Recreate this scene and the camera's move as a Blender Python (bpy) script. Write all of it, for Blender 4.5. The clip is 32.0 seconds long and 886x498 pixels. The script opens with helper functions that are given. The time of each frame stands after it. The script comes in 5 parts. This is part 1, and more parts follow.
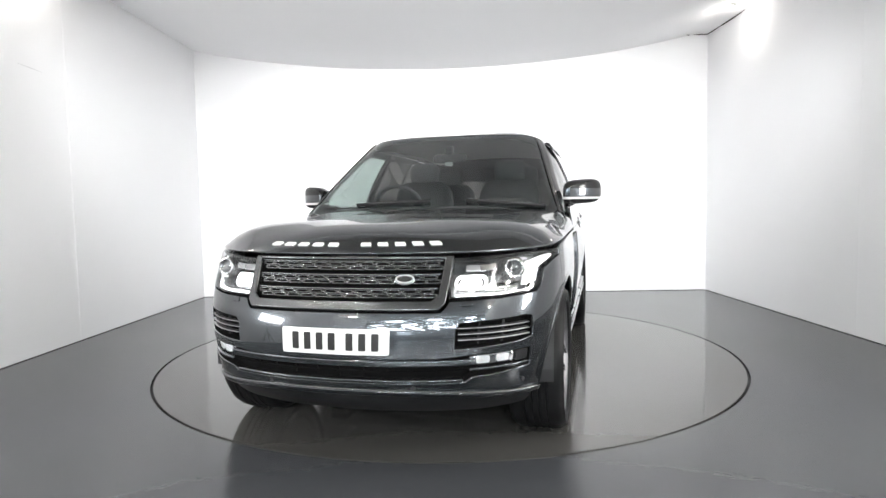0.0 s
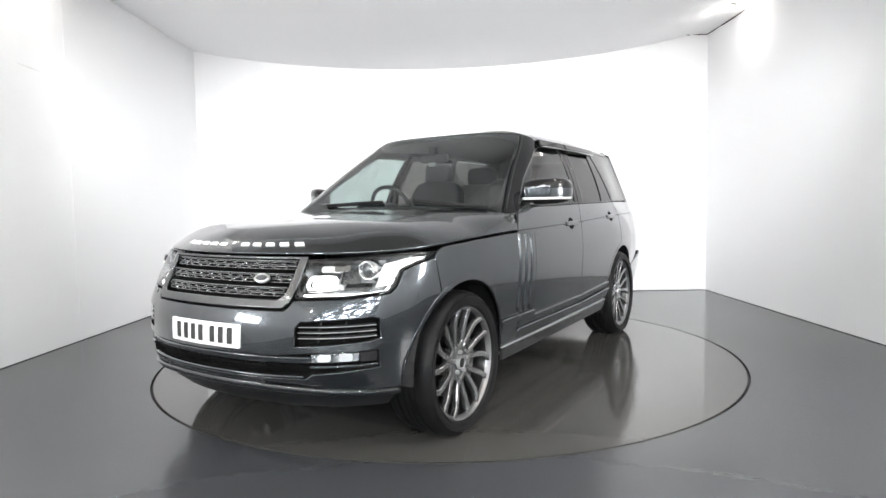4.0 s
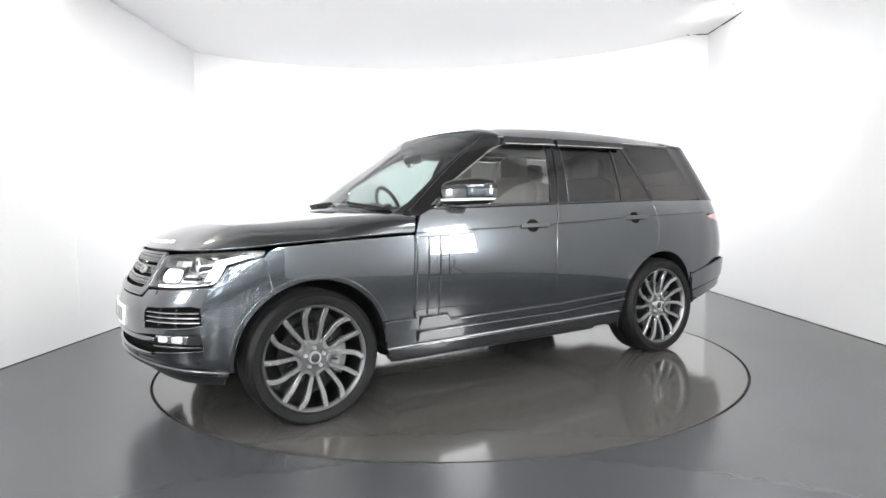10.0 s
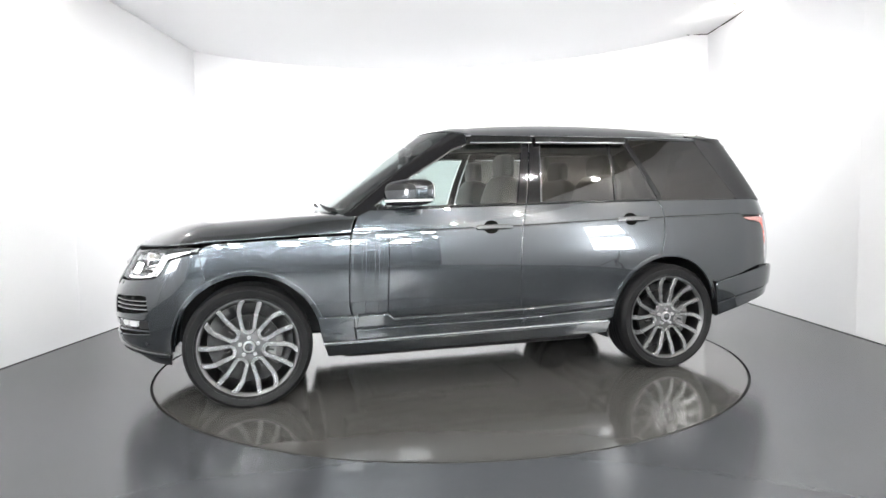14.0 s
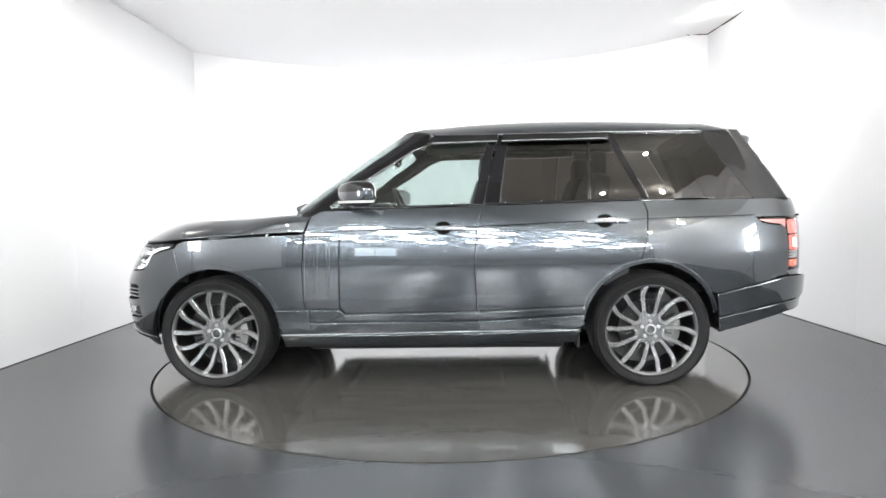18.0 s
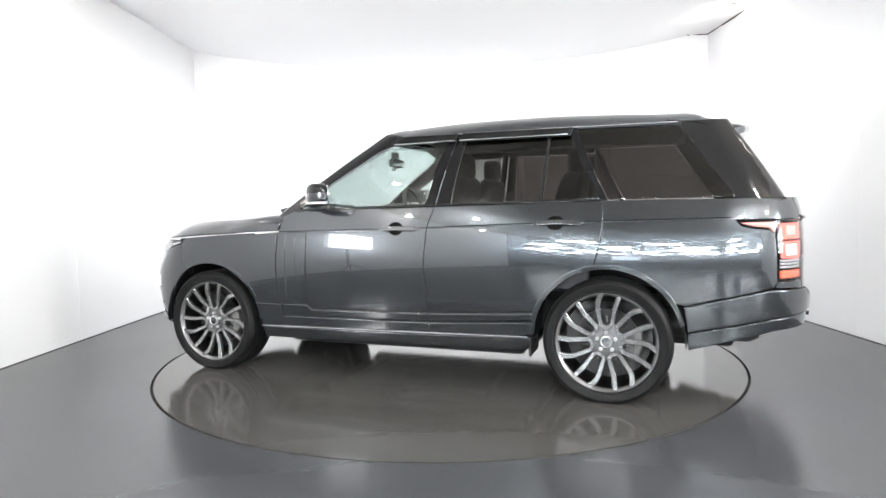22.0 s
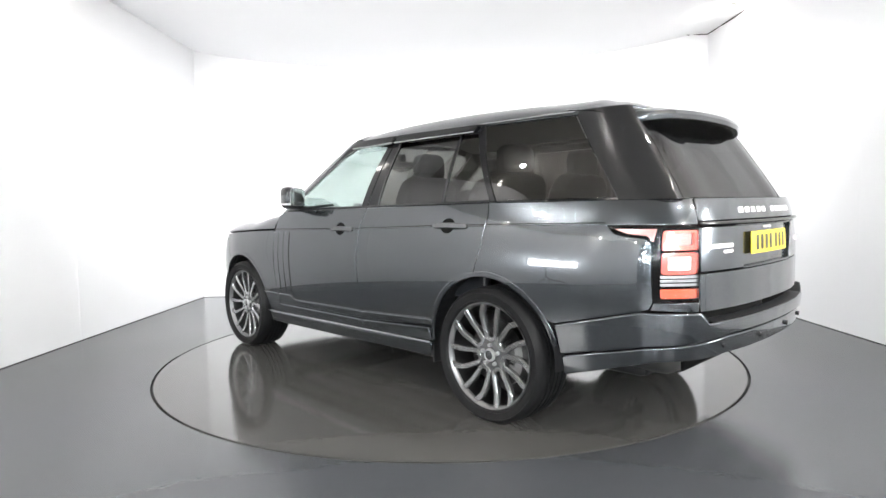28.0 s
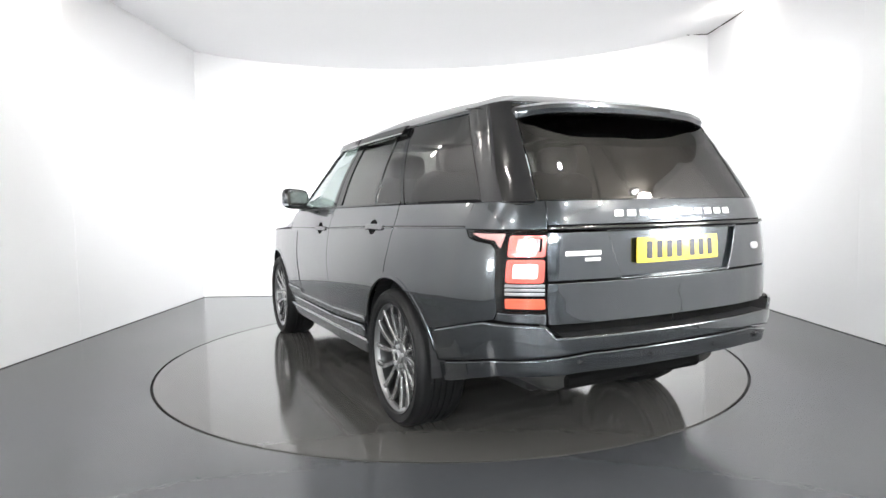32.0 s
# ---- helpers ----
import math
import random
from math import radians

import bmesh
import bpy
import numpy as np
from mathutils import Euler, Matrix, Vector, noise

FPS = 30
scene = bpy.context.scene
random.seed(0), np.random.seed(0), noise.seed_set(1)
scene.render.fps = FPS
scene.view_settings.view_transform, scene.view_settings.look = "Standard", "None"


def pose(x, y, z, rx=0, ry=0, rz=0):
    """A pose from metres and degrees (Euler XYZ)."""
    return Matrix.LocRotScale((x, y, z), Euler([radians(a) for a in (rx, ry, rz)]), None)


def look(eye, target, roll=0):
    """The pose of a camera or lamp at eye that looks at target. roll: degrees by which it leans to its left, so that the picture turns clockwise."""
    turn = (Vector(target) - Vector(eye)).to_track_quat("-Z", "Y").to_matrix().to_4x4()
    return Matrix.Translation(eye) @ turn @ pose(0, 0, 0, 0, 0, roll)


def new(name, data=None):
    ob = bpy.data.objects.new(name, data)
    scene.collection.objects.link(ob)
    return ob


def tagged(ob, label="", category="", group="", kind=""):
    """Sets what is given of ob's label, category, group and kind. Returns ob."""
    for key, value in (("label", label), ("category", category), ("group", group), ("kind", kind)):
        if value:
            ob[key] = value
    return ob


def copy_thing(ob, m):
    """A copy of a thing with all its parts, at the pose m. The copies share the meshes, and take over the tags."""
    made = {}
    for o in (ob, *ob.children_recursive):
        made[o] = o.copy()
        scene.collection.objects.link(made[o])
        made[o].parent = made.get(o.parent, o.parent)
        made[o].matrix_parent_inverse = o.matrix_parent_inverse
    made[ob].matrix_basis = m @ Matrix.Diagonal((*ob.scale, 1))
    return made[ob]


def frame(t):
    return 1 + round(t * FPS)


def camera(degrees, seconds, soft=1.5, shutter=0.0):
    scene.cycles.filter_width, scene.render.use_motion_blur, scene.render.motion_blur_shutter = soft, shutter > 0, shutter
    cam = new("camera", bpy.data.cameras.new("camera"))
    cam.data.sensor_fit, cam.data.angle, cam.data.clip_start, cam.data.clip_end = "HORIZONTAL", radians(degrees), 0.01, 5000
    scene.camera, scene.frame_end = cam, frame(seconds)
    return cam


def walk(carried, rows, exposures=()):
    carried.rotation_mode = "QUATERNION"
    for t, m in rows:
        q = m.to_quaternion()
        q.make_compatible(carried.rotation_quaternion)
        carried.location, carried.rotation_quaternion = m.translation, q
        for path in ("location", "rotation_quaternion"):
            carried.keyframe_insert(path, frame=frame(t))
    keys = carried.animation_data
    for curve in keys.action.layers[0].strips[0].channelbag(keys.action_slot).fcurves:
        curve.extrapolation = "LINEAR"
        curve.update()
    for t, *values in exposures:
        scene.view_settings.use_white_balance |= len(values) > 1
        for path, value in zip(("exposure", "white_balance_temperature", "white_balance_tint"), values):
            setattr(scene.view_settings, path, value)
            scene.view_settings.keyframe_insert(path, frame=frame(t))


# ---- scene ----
# ---------------------------------------------------------------- camera
cam = camera(72.3, 32.0)
EYE = pose(0, -5.06, 1.205, 90 - 3.94, 0, 0.37) @ pose(0, 0, 0, 0, 0, -1.12)
walk(cam, [(0.0, EYE), (32.0, EYE)],
     exposures=[(0.0, -0.38), (3.0, -0.33), (6.0, -0.10), (9.0, 0.04), (13.0, 0.07), (19.0, 0.07), (24.0, 0.15), (28.0, 0.16), (32.0, 0.0)])

# ---------------------------------------------------------------- world
world = bpy.data.worlds.new("world")
scene.world = world
world.use_nodes = True
world.node_tree.nodes["Background"].inputs["Color"].default_value = (0.5, 0.55, 0.6, 1)
world.node_tree.nodes["Background"].inputs["Strength"].default_value = 0.05

SOFT_GLOW = 42.0       # softboxes on the side walls
SPOT_GLOW = 1800.0      # round spotlights in the ceiling
TUBE_GLOW = 172.0       # batten lights in the hall behind the camera
WASH = 165.0          # added long strip that brightens the back wall, watts


# ---------------------------------------------------------------- materials
def mat(name, color, rough=0.5, metal=0.0, coat=0.0, coat_rough=0.03, grain=0.0, grain_scale=60.0,
        stain=0.0, stain_scale=1.5, bump=0.0, rough_var=0.0, emit=None, spec=0.5, sheen=0.0):
    m = bpy.data.materials.new(name)
    m.use_nodes = True
    nt = m.node_tree
    b = nt.nodes["Principled BSDF"]
    b.inputs["Base Color"].default_value = (*color, 1)
    b.inputs["Roughness"].default_value = rough
    b.inputs["Metallic"].default_value = metal
    b.inputs["Coat Weight"].default_value = coat
    b.inputs["Coat Roughness"].default_value = coat_rough
    b.inputs["Specular IOR Level"].default_value = spec
    b.inputs["Sheen Weight"].default_value = sheen
    if emit:
        b.inputs["Emission Color"].default_value = (*emit[0], 1)
        b.inputs["Emission Strength"].default_value = emit[1]
    if grain or stain or bump or rough_var:
        tc = nt.nodes.new("ShaderNodeTexCoord")
        n1 = nt.nodes.new("ShaderNodeTexNoise")
        n1.inputs["Scale"].default_value = grain_scale
        n1.inputs["Detail"].default_value = 5
        n2 = nt.nodes.new("ShaderNodeTexNoise")
        n2.inputs["Scale"].default_value = stain_scale
        n2.inputs["Detail"].default_value = 6
        nt.links.new(tc.outputs["Object"], n1.inputs["Vector"])
        nt.links.new(tc.outputs["Object"], n2.inputs["Vector"])
        if grain or stain:
            a = nt.nodes.new("ShaderNodeMath")
            a.operation = "MULTIPLY_ADD"
            a.inputs[1].default_value = grain
            a.inputs[2].default_value = 1 - grain / 2 - stain / 2
            nt.links.new(n1.outputs["Fac"], a.inputs[0])
            c = nt.nodes.new("ShaderNodeMath")
            c.operation = "MULTIPLY_ADD"
            c.inputs[1].default_value = stain
            nt.links.new(n2.outputs["Fac"], c.inputs[0])
            nt.links.new(a.outputs[0], c.inputs[2])
            v = nt.nodes.new("ShaderNodeVectorMath")
            v.operation = "SCALE"
            v.inputs[0].default_value = color
            nt.links.new(c.outputs[0], v.inputs["Scale"])
            nt.links.new(v.outputs[0], b.inputs["Base Color"])
        if rough_var:
            d = nt.nodes.new("ShaderNodeMath")
            d.operation = "MULTIPLY_ADD"
            d.inputs[1].default_value = rough_var
            d.inputs[2].default_value = rough - rough_var / 2
            nt.links.new(n2.outputs["Fac"], d.inputs[0])
            nt.links.new(d.outputs[0], b.inputs["Roughness"])
        if bump:
            bp = nt.nodes.new("ShaderNodeBump")
            bp.inputs["Strength"].default_value = bump
            bp.inputs["Distance"].default_value = 0.01
            nt.links.new(n1.outputs["Fac"], bp.inputs["Height"])
            nt.links.new(bp.outputs[0], b.inputs["Normal"])
    return m


def glass(name, tint, ior=1.5, rough=0.0):
    m = bpy.data.materials.new(name)
    m.use_nodes = True
    nt = m.node_tree
    nt.nodes.remove(nt.nodes["Principled BSDF"])
    out = nt.nodes["Material Output"]
    t = nt.nodes.new("ShaderNodeBsdfTransparent")
    t.inputs["Color"].default_value = (*tint, 1)
    g = nt.nodes.new("ShaderNodeBsdfGlossy")
    g.inputs["Roughness"].default_value = rough
    lw = nt.nodes.new("ShaderNodeLayerWeight")
    lw.inputs["Blend"].default_value = 0.5
    pw = nt.nodes.new("ShaderNodeMath")
    pw.operation = "POWER"
    pw.inputs[1].default_value = 5.0
    nt.links.new(lw.outputs["Facing"], pw.inputs[0])
    f = nt.nodes.new("ShaderNodeMath")
    f.operation = "MULTIPLY_ADD"
    r0 = ((ior - 1) / (ior + 1)) ** 2
    f.inputs[1].default_value, f.inputs[2].default_value = 1 - r0, r0
    nt.links.new(pw.outputs[0], f.inputs[0])
    x = nt.nodes.new("ShaderNodeMixShader")
    nt.links.new(f.outputs[0], x.inputs[0])
    nt.links.new(t.outputs[0], x.inputs[1])
    nt.links.new(g.outputs[0], x.inputs[2])
    nt.links.new(x.outputs[0], out.inputs["Surface"])
    return m


WALL = mat("white wall paint", (0.82, 0.82, 0.83), 0.75, grain=0.03, grain_scale=90, stain=0.05, stain_scale=0.8, bump=0.03)
CEIL = mat("white ceiling fabric", (0.80, 0.80, 0.81), 0.85, grain=0.02, stain=0.04, stain_scale=0.7)
FLOOR = mat("grey epoxy floor", (0.046, 0.0485, 0.0535), 0.2, grain=0.06, grain_scale=18, bump=0.02, stain=0.16, stain_scale=0.9, rough_var=0.05, spec=0.42)
DISC = mat("grey epoxy turntable", (0.064, 0.062, 0.059), 0.1, grain=0.06, grain_scale=18, bump=0.02, stain=0.14, stain_scale=1.1, rough_var=0.04, spec=0.44)
BOARDS = mat("beige ceiling boards", (0.44, 0.42, 0.385), 0.6, grain=0.08, grain_scale=12, stain=0.15, stain_scale=0.9)
SCUFF = mat("scuffed paint", (0.66, 0.66, 0.67), 0.8)
GAP = mat("black groove", (0.008, 0.008, 0.008), 0.7)
SPOT = mat("lit spotlight", (0.9, 0.9, 0.9), 0.5, emit=((1.0, 0.98, 0.955), SPOT_GLOW))
SOFTBOX = mat("lit softbox", (0.9, 0.9, 0.9), 0.6, emit=((1.0, 0.99, 0.97), SOFT_GLOW))
TUBE = mat("lit tube", (0.9, 0.9, 0.9), 0.6, emit=((0.95, 0.99, 1.0), TUBE_GLOW))
BULB = mat("lit bulb", (0.9, 0.9, 0.9), 0.4, emit=((1.0, 0.95, 0.88), 40.0))
SKYPANE = mat("daylight pane", (0.6, 0.6, 0.6), 0.2, emit=((0.75, 0.9, 1.0), 9.0))
HALL = mat("hall wall", (0.17, 0.172, 0.175), 0.8, stain=0.1, grain=0.05)
HALL_ROOF = mat("dark hall roof", (0.045, 0.046, 0.048), 0.8, stain=0.1, grain=0.05)
HALL_FLOOR = mat("dull concrete", (0.07, 0.07, 0.072), 0.65, stain=0.25, grain=0.1, grain_scale=30)
LAMPMETAL = mat("white lamp housing", (0.7, 0.7, 0.7), 0.4)
PAINT = mat("dark grey metallic paint", (0.051, 0.058, 0.066), 0.24, metal=0.9, coat=1.0, coat_rough=0.012, grain=0.05, grain_scale=500, stain=0.06, stain_scale=2.0)
PAINT.node_tree.nodes["Principled BSDF"].inputs["Coat IOR"].default_value = 1.6
BLACK = mat("gloss black trim", (0.010, 0.010, 0.011), 0.07)
PLASTIC = mat("black plastic", (0.013, 0.013, 0.014), 0.5, spec=0.3, grain=0.2, grain_scale=300, bump=0.05)
PILLAR = mat("black pillar cover", (0.008, 0.008, 0.009), 0.08, spec=0.3)
# lighter copy of the body paint: light caught by the handles is in the colour
HANDLE = mat("handle paint lightened for caught light", (0.09, 0.094, 0.10), 0.2, metal=0.8, coat=1.0)
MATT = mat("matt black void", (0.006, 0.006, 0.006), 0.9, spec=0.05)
RUBBER = mat("tyre rubber", (0.009, 0.009, 0.0095), 0.46, spec=0.14, grain=0.25, grain_scale=80, stain=0.3, stain_scale=6, bump=0.08, rough_var=0.15)
ALLOY = mat("grey alloy", (0.27, 0.272, 0.277), 0.25, metal=0.85, coat=0.4, grain=0.08, grain_scale=400, stain=0.1, stain_scale=8)
RIM = mat("grey rim", (0.19, 0.192, 0.196), 0.33, metal=0.85, coat=0.2, grain=0.06, grain_scale=300)
HUB = mat("dull grey hub", (0.13, 0.131, 0.134), 0.36, metal=0.8, coat=0.2, grain=0.06, grain_scale=300)
# darker copy of the alloy: shade between the spokes is in its colour
ALLOY_DARK = mat("alloy with shade in its colour", (0.03, 0.03, 0.031), 0.4, metal=0.9, coat=0.6)
CHROME = mat("chrome", (0.75, 0.75, 0.76), 0.06, metal=1.0)
SILVER = mat("satin silver", (0.55, 0.55, 0.56), 0.28, metal=0.9)
GRILLE_GREY = mat("satin grey", (0.10, 0.104, 0.108), 0.22, metal=0.85, coat=0.6)
SLOT = mat("gloss slot lattice", (0.085, 0.087, 0.09), 0.2, metal=0.8, coat=1.0)
LAMP_CASE = mat("silvered lamp housing", (0.34, 0.345, 0.35), 0.22, metal=0.9)
LETTER = mat("bright silver letters", (0.78, 0.78, 0.78), 0.35, metal=0.3, coat=0.4)
STEEL = mat("brake steel", (0.035, 0.035, 0.035), 0.32, metal=1.0, grain=0.1, grain_scale=200)
CAST = mat("cast caliper", (0.15, 0.15, 0.15), 0.42, metal=0.7, grain=0.2)
EXHAUST = mat("dull exhaust steel", (0.06, 0.06, 0.058), 0.5, metal=0.6, grain=0.2)
GLASS_CLEAR = glass("clear green glass", (0.525, 0.59, 0.575), 2.2)
GLASS_DARK = glass("privacy glass", (0.125, 0.116, 0.109), 1.8)
LENS = glass("lamp lens", (0.93, 0.94, 0.95), 1.45)
LEATHER = mat("dark leather", (0.015, 0.016, 0.019), 0.42, grain=0.1, grain_scale=40, stain=0.2, stain_scale=6)
LEATHER2 = mat("pale headliner", (0.36, 0.35, 0.33), 0.8, stain=0.1)
WHITEPLATE = mat("white plate", (0.75, 0.75, 0.74), 0.35, coat=0.3)
YELLOWPLATE = mat("yellow plate", (0.72, 0.56, 0.03), 0.35, coat=0.3)
INK = mat("black ink", (0.015, 0.015, 0.015), 0.4)
RED = mat("red lamp", (0.62, 0.10, 0.08), 0.15, coat=1.0, emit=((1.0, 0.20, 0.15), 0.45))
PINK = mat("pale red lamp", (0.5, 0.24, 0.22), 0.12, coat=1.0, emit=((1.0, 0.5, 0.46), 0.15))
RED_LIT = mat("lit red lamp", (0.7, 0.3, 0.28), 0.15, coat=1.0, emit=((1.0, 0.74, 0.71), 3.0))
AMBER = mat("orange red lamp", (0.6, 0.10, 0.05), 0.15, coat=1.0, emit=((1.0, 0.16, 0.09), 0.35))
LAMP_SOFT = mat("softly lit lamp", (0.7, 0.7, 0.7), 0.2, coat=1.0, emit=((1.0, 0.99, 0.97), 0.4))
LAMP_LIT = mat("lit lamp", (0.9, 0.9, 0.9), 0.2, emit=((1.0, 0.99, 0.97), 3.0))


# ---------------------------------------------------------------- mesh helpers
def mesh_of(name, verts, faces, material, smooth=False, normals=None):
    me = bpy.data.meshes.new(name)
    me.from_pydata([tuple(v) for v in verts], [], [tuple(f) for f in faces])
    me.materials.append(material)
    if smooth:
        me.polygons.foreach_set("use_smooth", [True] * len(me.polygons))
    if normals is not None:
        me.normals_split_custom_set_from_vertices([tuple(n) for n in normals])
    return me


def put(name, me, parent=None, label="", m=None):
    ob = new(name, me)
    if parent is not None:
        ob.parent = parent
    if m is not None:
        ob.matrix_basis = m
    if label:
        ob["label"] = label
    return ob


def part(name, bm, material, parent, label="", smooth=False, m=None):
    me = bpy.data.meshes.new(name)
    bm.to_mesh(me)
    bm.free()
    me.materials.append(material)
    if smooth:
        me.polygons.foreach_set("use_smooth", [True] * len(me.polygons))
        me.set_sharp_from_angle(angle=radians(35))
    return put(name, me, parent, label, m)


def box(bm, x0, x1, y0, y1, z0, z1, bevel=0.0, seg=2):
    r = bmesh.ops.create_cube(bm, size=1)
    vs = r["verts"]
    for v in vs:
        v.co = Vector((x0 + (v.co.x + .5) * (x1 - x0), y0 + (v.co.y + .5) * (y1 - y0), z0 + (v.co.z + .5) * (z1 - z0)))
    if bevel:
        es = list({e for v in vs for e in v.link_edges})
        bmesh.ops.bevel(bm, geom=es, offset=bevel, segments=seg, profile=0.5, affect="EDGES")
    return bm


def lathe(profile, axis="y", n=64, closed=False):
    """A ring surface from (radius, along) pairs turned about an axis."""
    vs, fs = [], []
    for i in range(n):
        a = 2 * math.pi * i / n
        for r, h in profile:
            c, s = r * math.cos(a), r * math.sin(a)
            vs.append((c, h, s) if axis == "y" else (c, s, h))
    k = len(profile)
    for i in range(n):
        j = (i + 1) % n
        for q in range(k if closed else k - 1):
            w = (q + 1) % k
            f = (i * k + q, i * k + w, j * k + w, j * k + q)
            fs.append(f if axis == "y" else f[::-1])
    return vs, fs


def lathe_mesh(name, profile, material, axis="y", n=64, closed=False, sharp=35):
    vs, fs = lathe(profile, axis, n, closed)
    me = mesh_of(name, vs, fs, material, True)
    me.set_sharp_from_angle(angle=radians(sharp))
    return me


# ---------------------------------------------------------------- the room
XL, XR, YB, YF, HC = -3.52, 3.58, 3.50, -7.8, 3.45
FABRIC_END = -0.90     # the fabric ceiling stops over the turntable
CEIL_END = -7.65
BOARD_Z = 3.33
TABLE_R = 2.273


def sag(x, y):
    """The height of the fabric ceiling: it hangs lower in the middle."""
    k = max(0.0, 1 - (abs(x + .12) / 3.42) ** 2)
    return HC - 0.36 * k ** 0.9


def build_room():
    bm = bmesh.new()
    n = 128
    ring = [bm.verts.new(((TABLE_R + .006) * math.cos(2 * math.pi * i / n), (TABLE_R + .006) * math.sin(2 * math.pi * i / n), 0)) for i in range(n)]
    low = [bm.verts.new((v.co.x, v.co.y, -.03)) for v in ring]

    def rim(a):
        c, s = math.cos(a), math.sin(a)
        k = min(9.0 / max(abs(c), 1e-6), (6.0 if s > 0 else 20.0) / max(abs(s), 1e-6))
        return (k * c, k * s, 0)
    far = [bm.verts.new(rim(2 * math.pi * i / n)) for i in range(n)]
    for i in range(n):
        j = (i + 1) % n
        bm.faces.new((ring[i], far[i], far[j], ring[j]))
        bm.faces.new((low[i], ring[i], ring[j], low[j]))
    tagged(part("floor", bm, FLOOR, None), "glossy dark grey epoxy showroom floor round a turntable", "floor", kind="structure")
    bm = bmesh.new()
    vs = [bm.verts.new((2.6 * math.cos(2 * math.pi * i / 48), 2.6 * math.sin(2 * math.pi * i / 48), -.03)) for i in range(48)]
    bm.faces.new(vs)
    tagged(part("floor_pit", bm, GAP, None), "black pit under the turntable", "floor", kind="structure")
    # walls, a little out of square
    nw, ne = (-3.45, 3.46), (3.55, 3.26)
    sw, se = (-3.695, YF), (3.666, YF)

    def wall(name, p, q, side_out, label):
        p, q = Vector(p), Vector(q)
        d = (q - p).normalized()
        o = Vector((-d.y, d.x)) * side_out * .15
        bm = bmesh.new()
        lo = [bm.verts.new((*v, .006)) for v in (p, q, q + o, p + o)]
        hi = [bm.verts.new((*v.co.xy, 3.62)) for v in lo]
        bm.faces.new(lo)
        bm.faces.new(hi)
        for i in range(4):
            j = (i + 1) % 4
            bm.faces.new((lo[i], lo[j], hi[j], hi[i]))
        bmesh.ops.recalc_face_normals(bm, faces=bm.faces)
        w = tagged(part(name, bm, WALL, None), label, "wall", kind="structure")
        bm = bmesh.new()
        i0 = -o.normalized() * .004
        vs = [bm.verts.new((*v, z)) for v, z in ((p + i0, .0), (q + i0, .0), (q + i0, .0055), (p + i0, .0055), (p + o, .0), (q + o, .0), (q + o, .0055), (p + o, .0055))]
        for f in ((0, 1, 2, 3), (4, 7, 6, 5), (3, 2, 6, 7)):
            bm.faces.new([vs[k] for k in f])
        part("floor_joint", bm, GAP, w)
        return w
    wn = wall("wall_north", (nw[0] - .02, nw[1]), (ne[0] + .02, ne[1]), 1, "brightly lit plain white back wall")
    ww = wall("wall_west", sw, nw, 1, "white painted side wall with faint panel seams")
    we = wall("wall_east", ne, se, 1, "white painted side wall with faint panel seams")
    for w, p, q, ts, s in ((ww, sw, nw, (.640, .751), 1), (we, ne, se, (.274,), 1)):
        for t in ts:
            p2, q2 = Vector(p), Vector(q)
            c = p2.lerp(q2, t)
            d = (q2 - p2).normalized()
            o = -Vector((-d.y, d.x)) * (.003 if w is ww else .0008)
            bm = bmesh.new()
            vs = [bm.verts.new((*(c + d * a + o * k), z)) for z in (.01, 3.5) for a, k in ((-.012, 0), (-.008, 1), (.008, 1), (.012, 0))]
            for i in range(3):
                bm.faces.new((vs[i], vs[i + 1], vs[i + 5], vs[i + 4]))
            part("panel_seam", bm, WALL, w)
    # dark gaps where the fabric ceiling parts from the walls
    for w, p, d, n in ((we, Vector(ne), (Vector(se) - Vector(ne)).normalized(), 1.0), (wn, Vector(ne), (Vector(nw) - Vector(ne)).normalized(), .62)):
        o = (Vector((-1.0, 0.0)) if w is we else Vector((0.0, -1.0))) * .012
        for k0, k1, t in ((.0, .36, .005), (.40, 1.0, .008)):
            bm = bmesh.new()
            q0, q1 = p + d * n * k0 + o, p + d * n * k1 + o
            m = q0.lerp(q1, .55)
            pts = [(q0, 3.46), (m, 3.46), (q1, 3.46), (q1, 3.452 - t * .2), (m, 3.445 - t), (q0, 3.444 - t * .6)]
            vs = [bm.verts.new((*v, z)) for v, z in pts] + [bm.verts.new((*(v - o), z)) for v, z in pts]
            bm.faces.new(vs[:6])
            for i in range(6):
                bm.faces.new((vs[i], vs[i + 6], vs[(i + 1) % 6 + 6], vs[(i + 1) % 6]))
            part("ceiling_gap", bm, GAP, w, "dark gap under the ceiling edge")
    # a faint scuff on the west wall
    d = (Vector(nw) - Vector(sw)).normalized()
    o = Vector((d.y, -d.x)) * .003
    bm = bmesh.new()
    vs = [bm.verts.new((*(Vector(nw) - d * a + o), z)) for a, z in ((3.43, 2.460), (3.28, 2.453), (3.13, 2.450), (3.13, 2.453), (3.28, 2.462), (3.43, 2.466))]
    bm.faces.new(vs)
    part("scuff_mark", bm, SCUFF, ww, "faint grey scuff")
    bm = bmesh.new()
    box(bm, -9, XL - .15, YF - .15, YF, 0, 3.6)
    box(bm, XR + .15, 9, YF - .15, YF, 0, 3.6)
    box(bm, XL - .15, XR + .15, YF - .15, YF, 3.30, 3.6)
    tagged(part("wall_portal", bm, HALL, None), "plain wall round the open end of the studio", "wall", kind="structure")
    bm = bmesh.new()
    box(bm, -9.15, -9, -20, YF - .15, 0, 3.6)
    box(bm, 9, 9.15, -20, YF - .15, 0, 3.6)
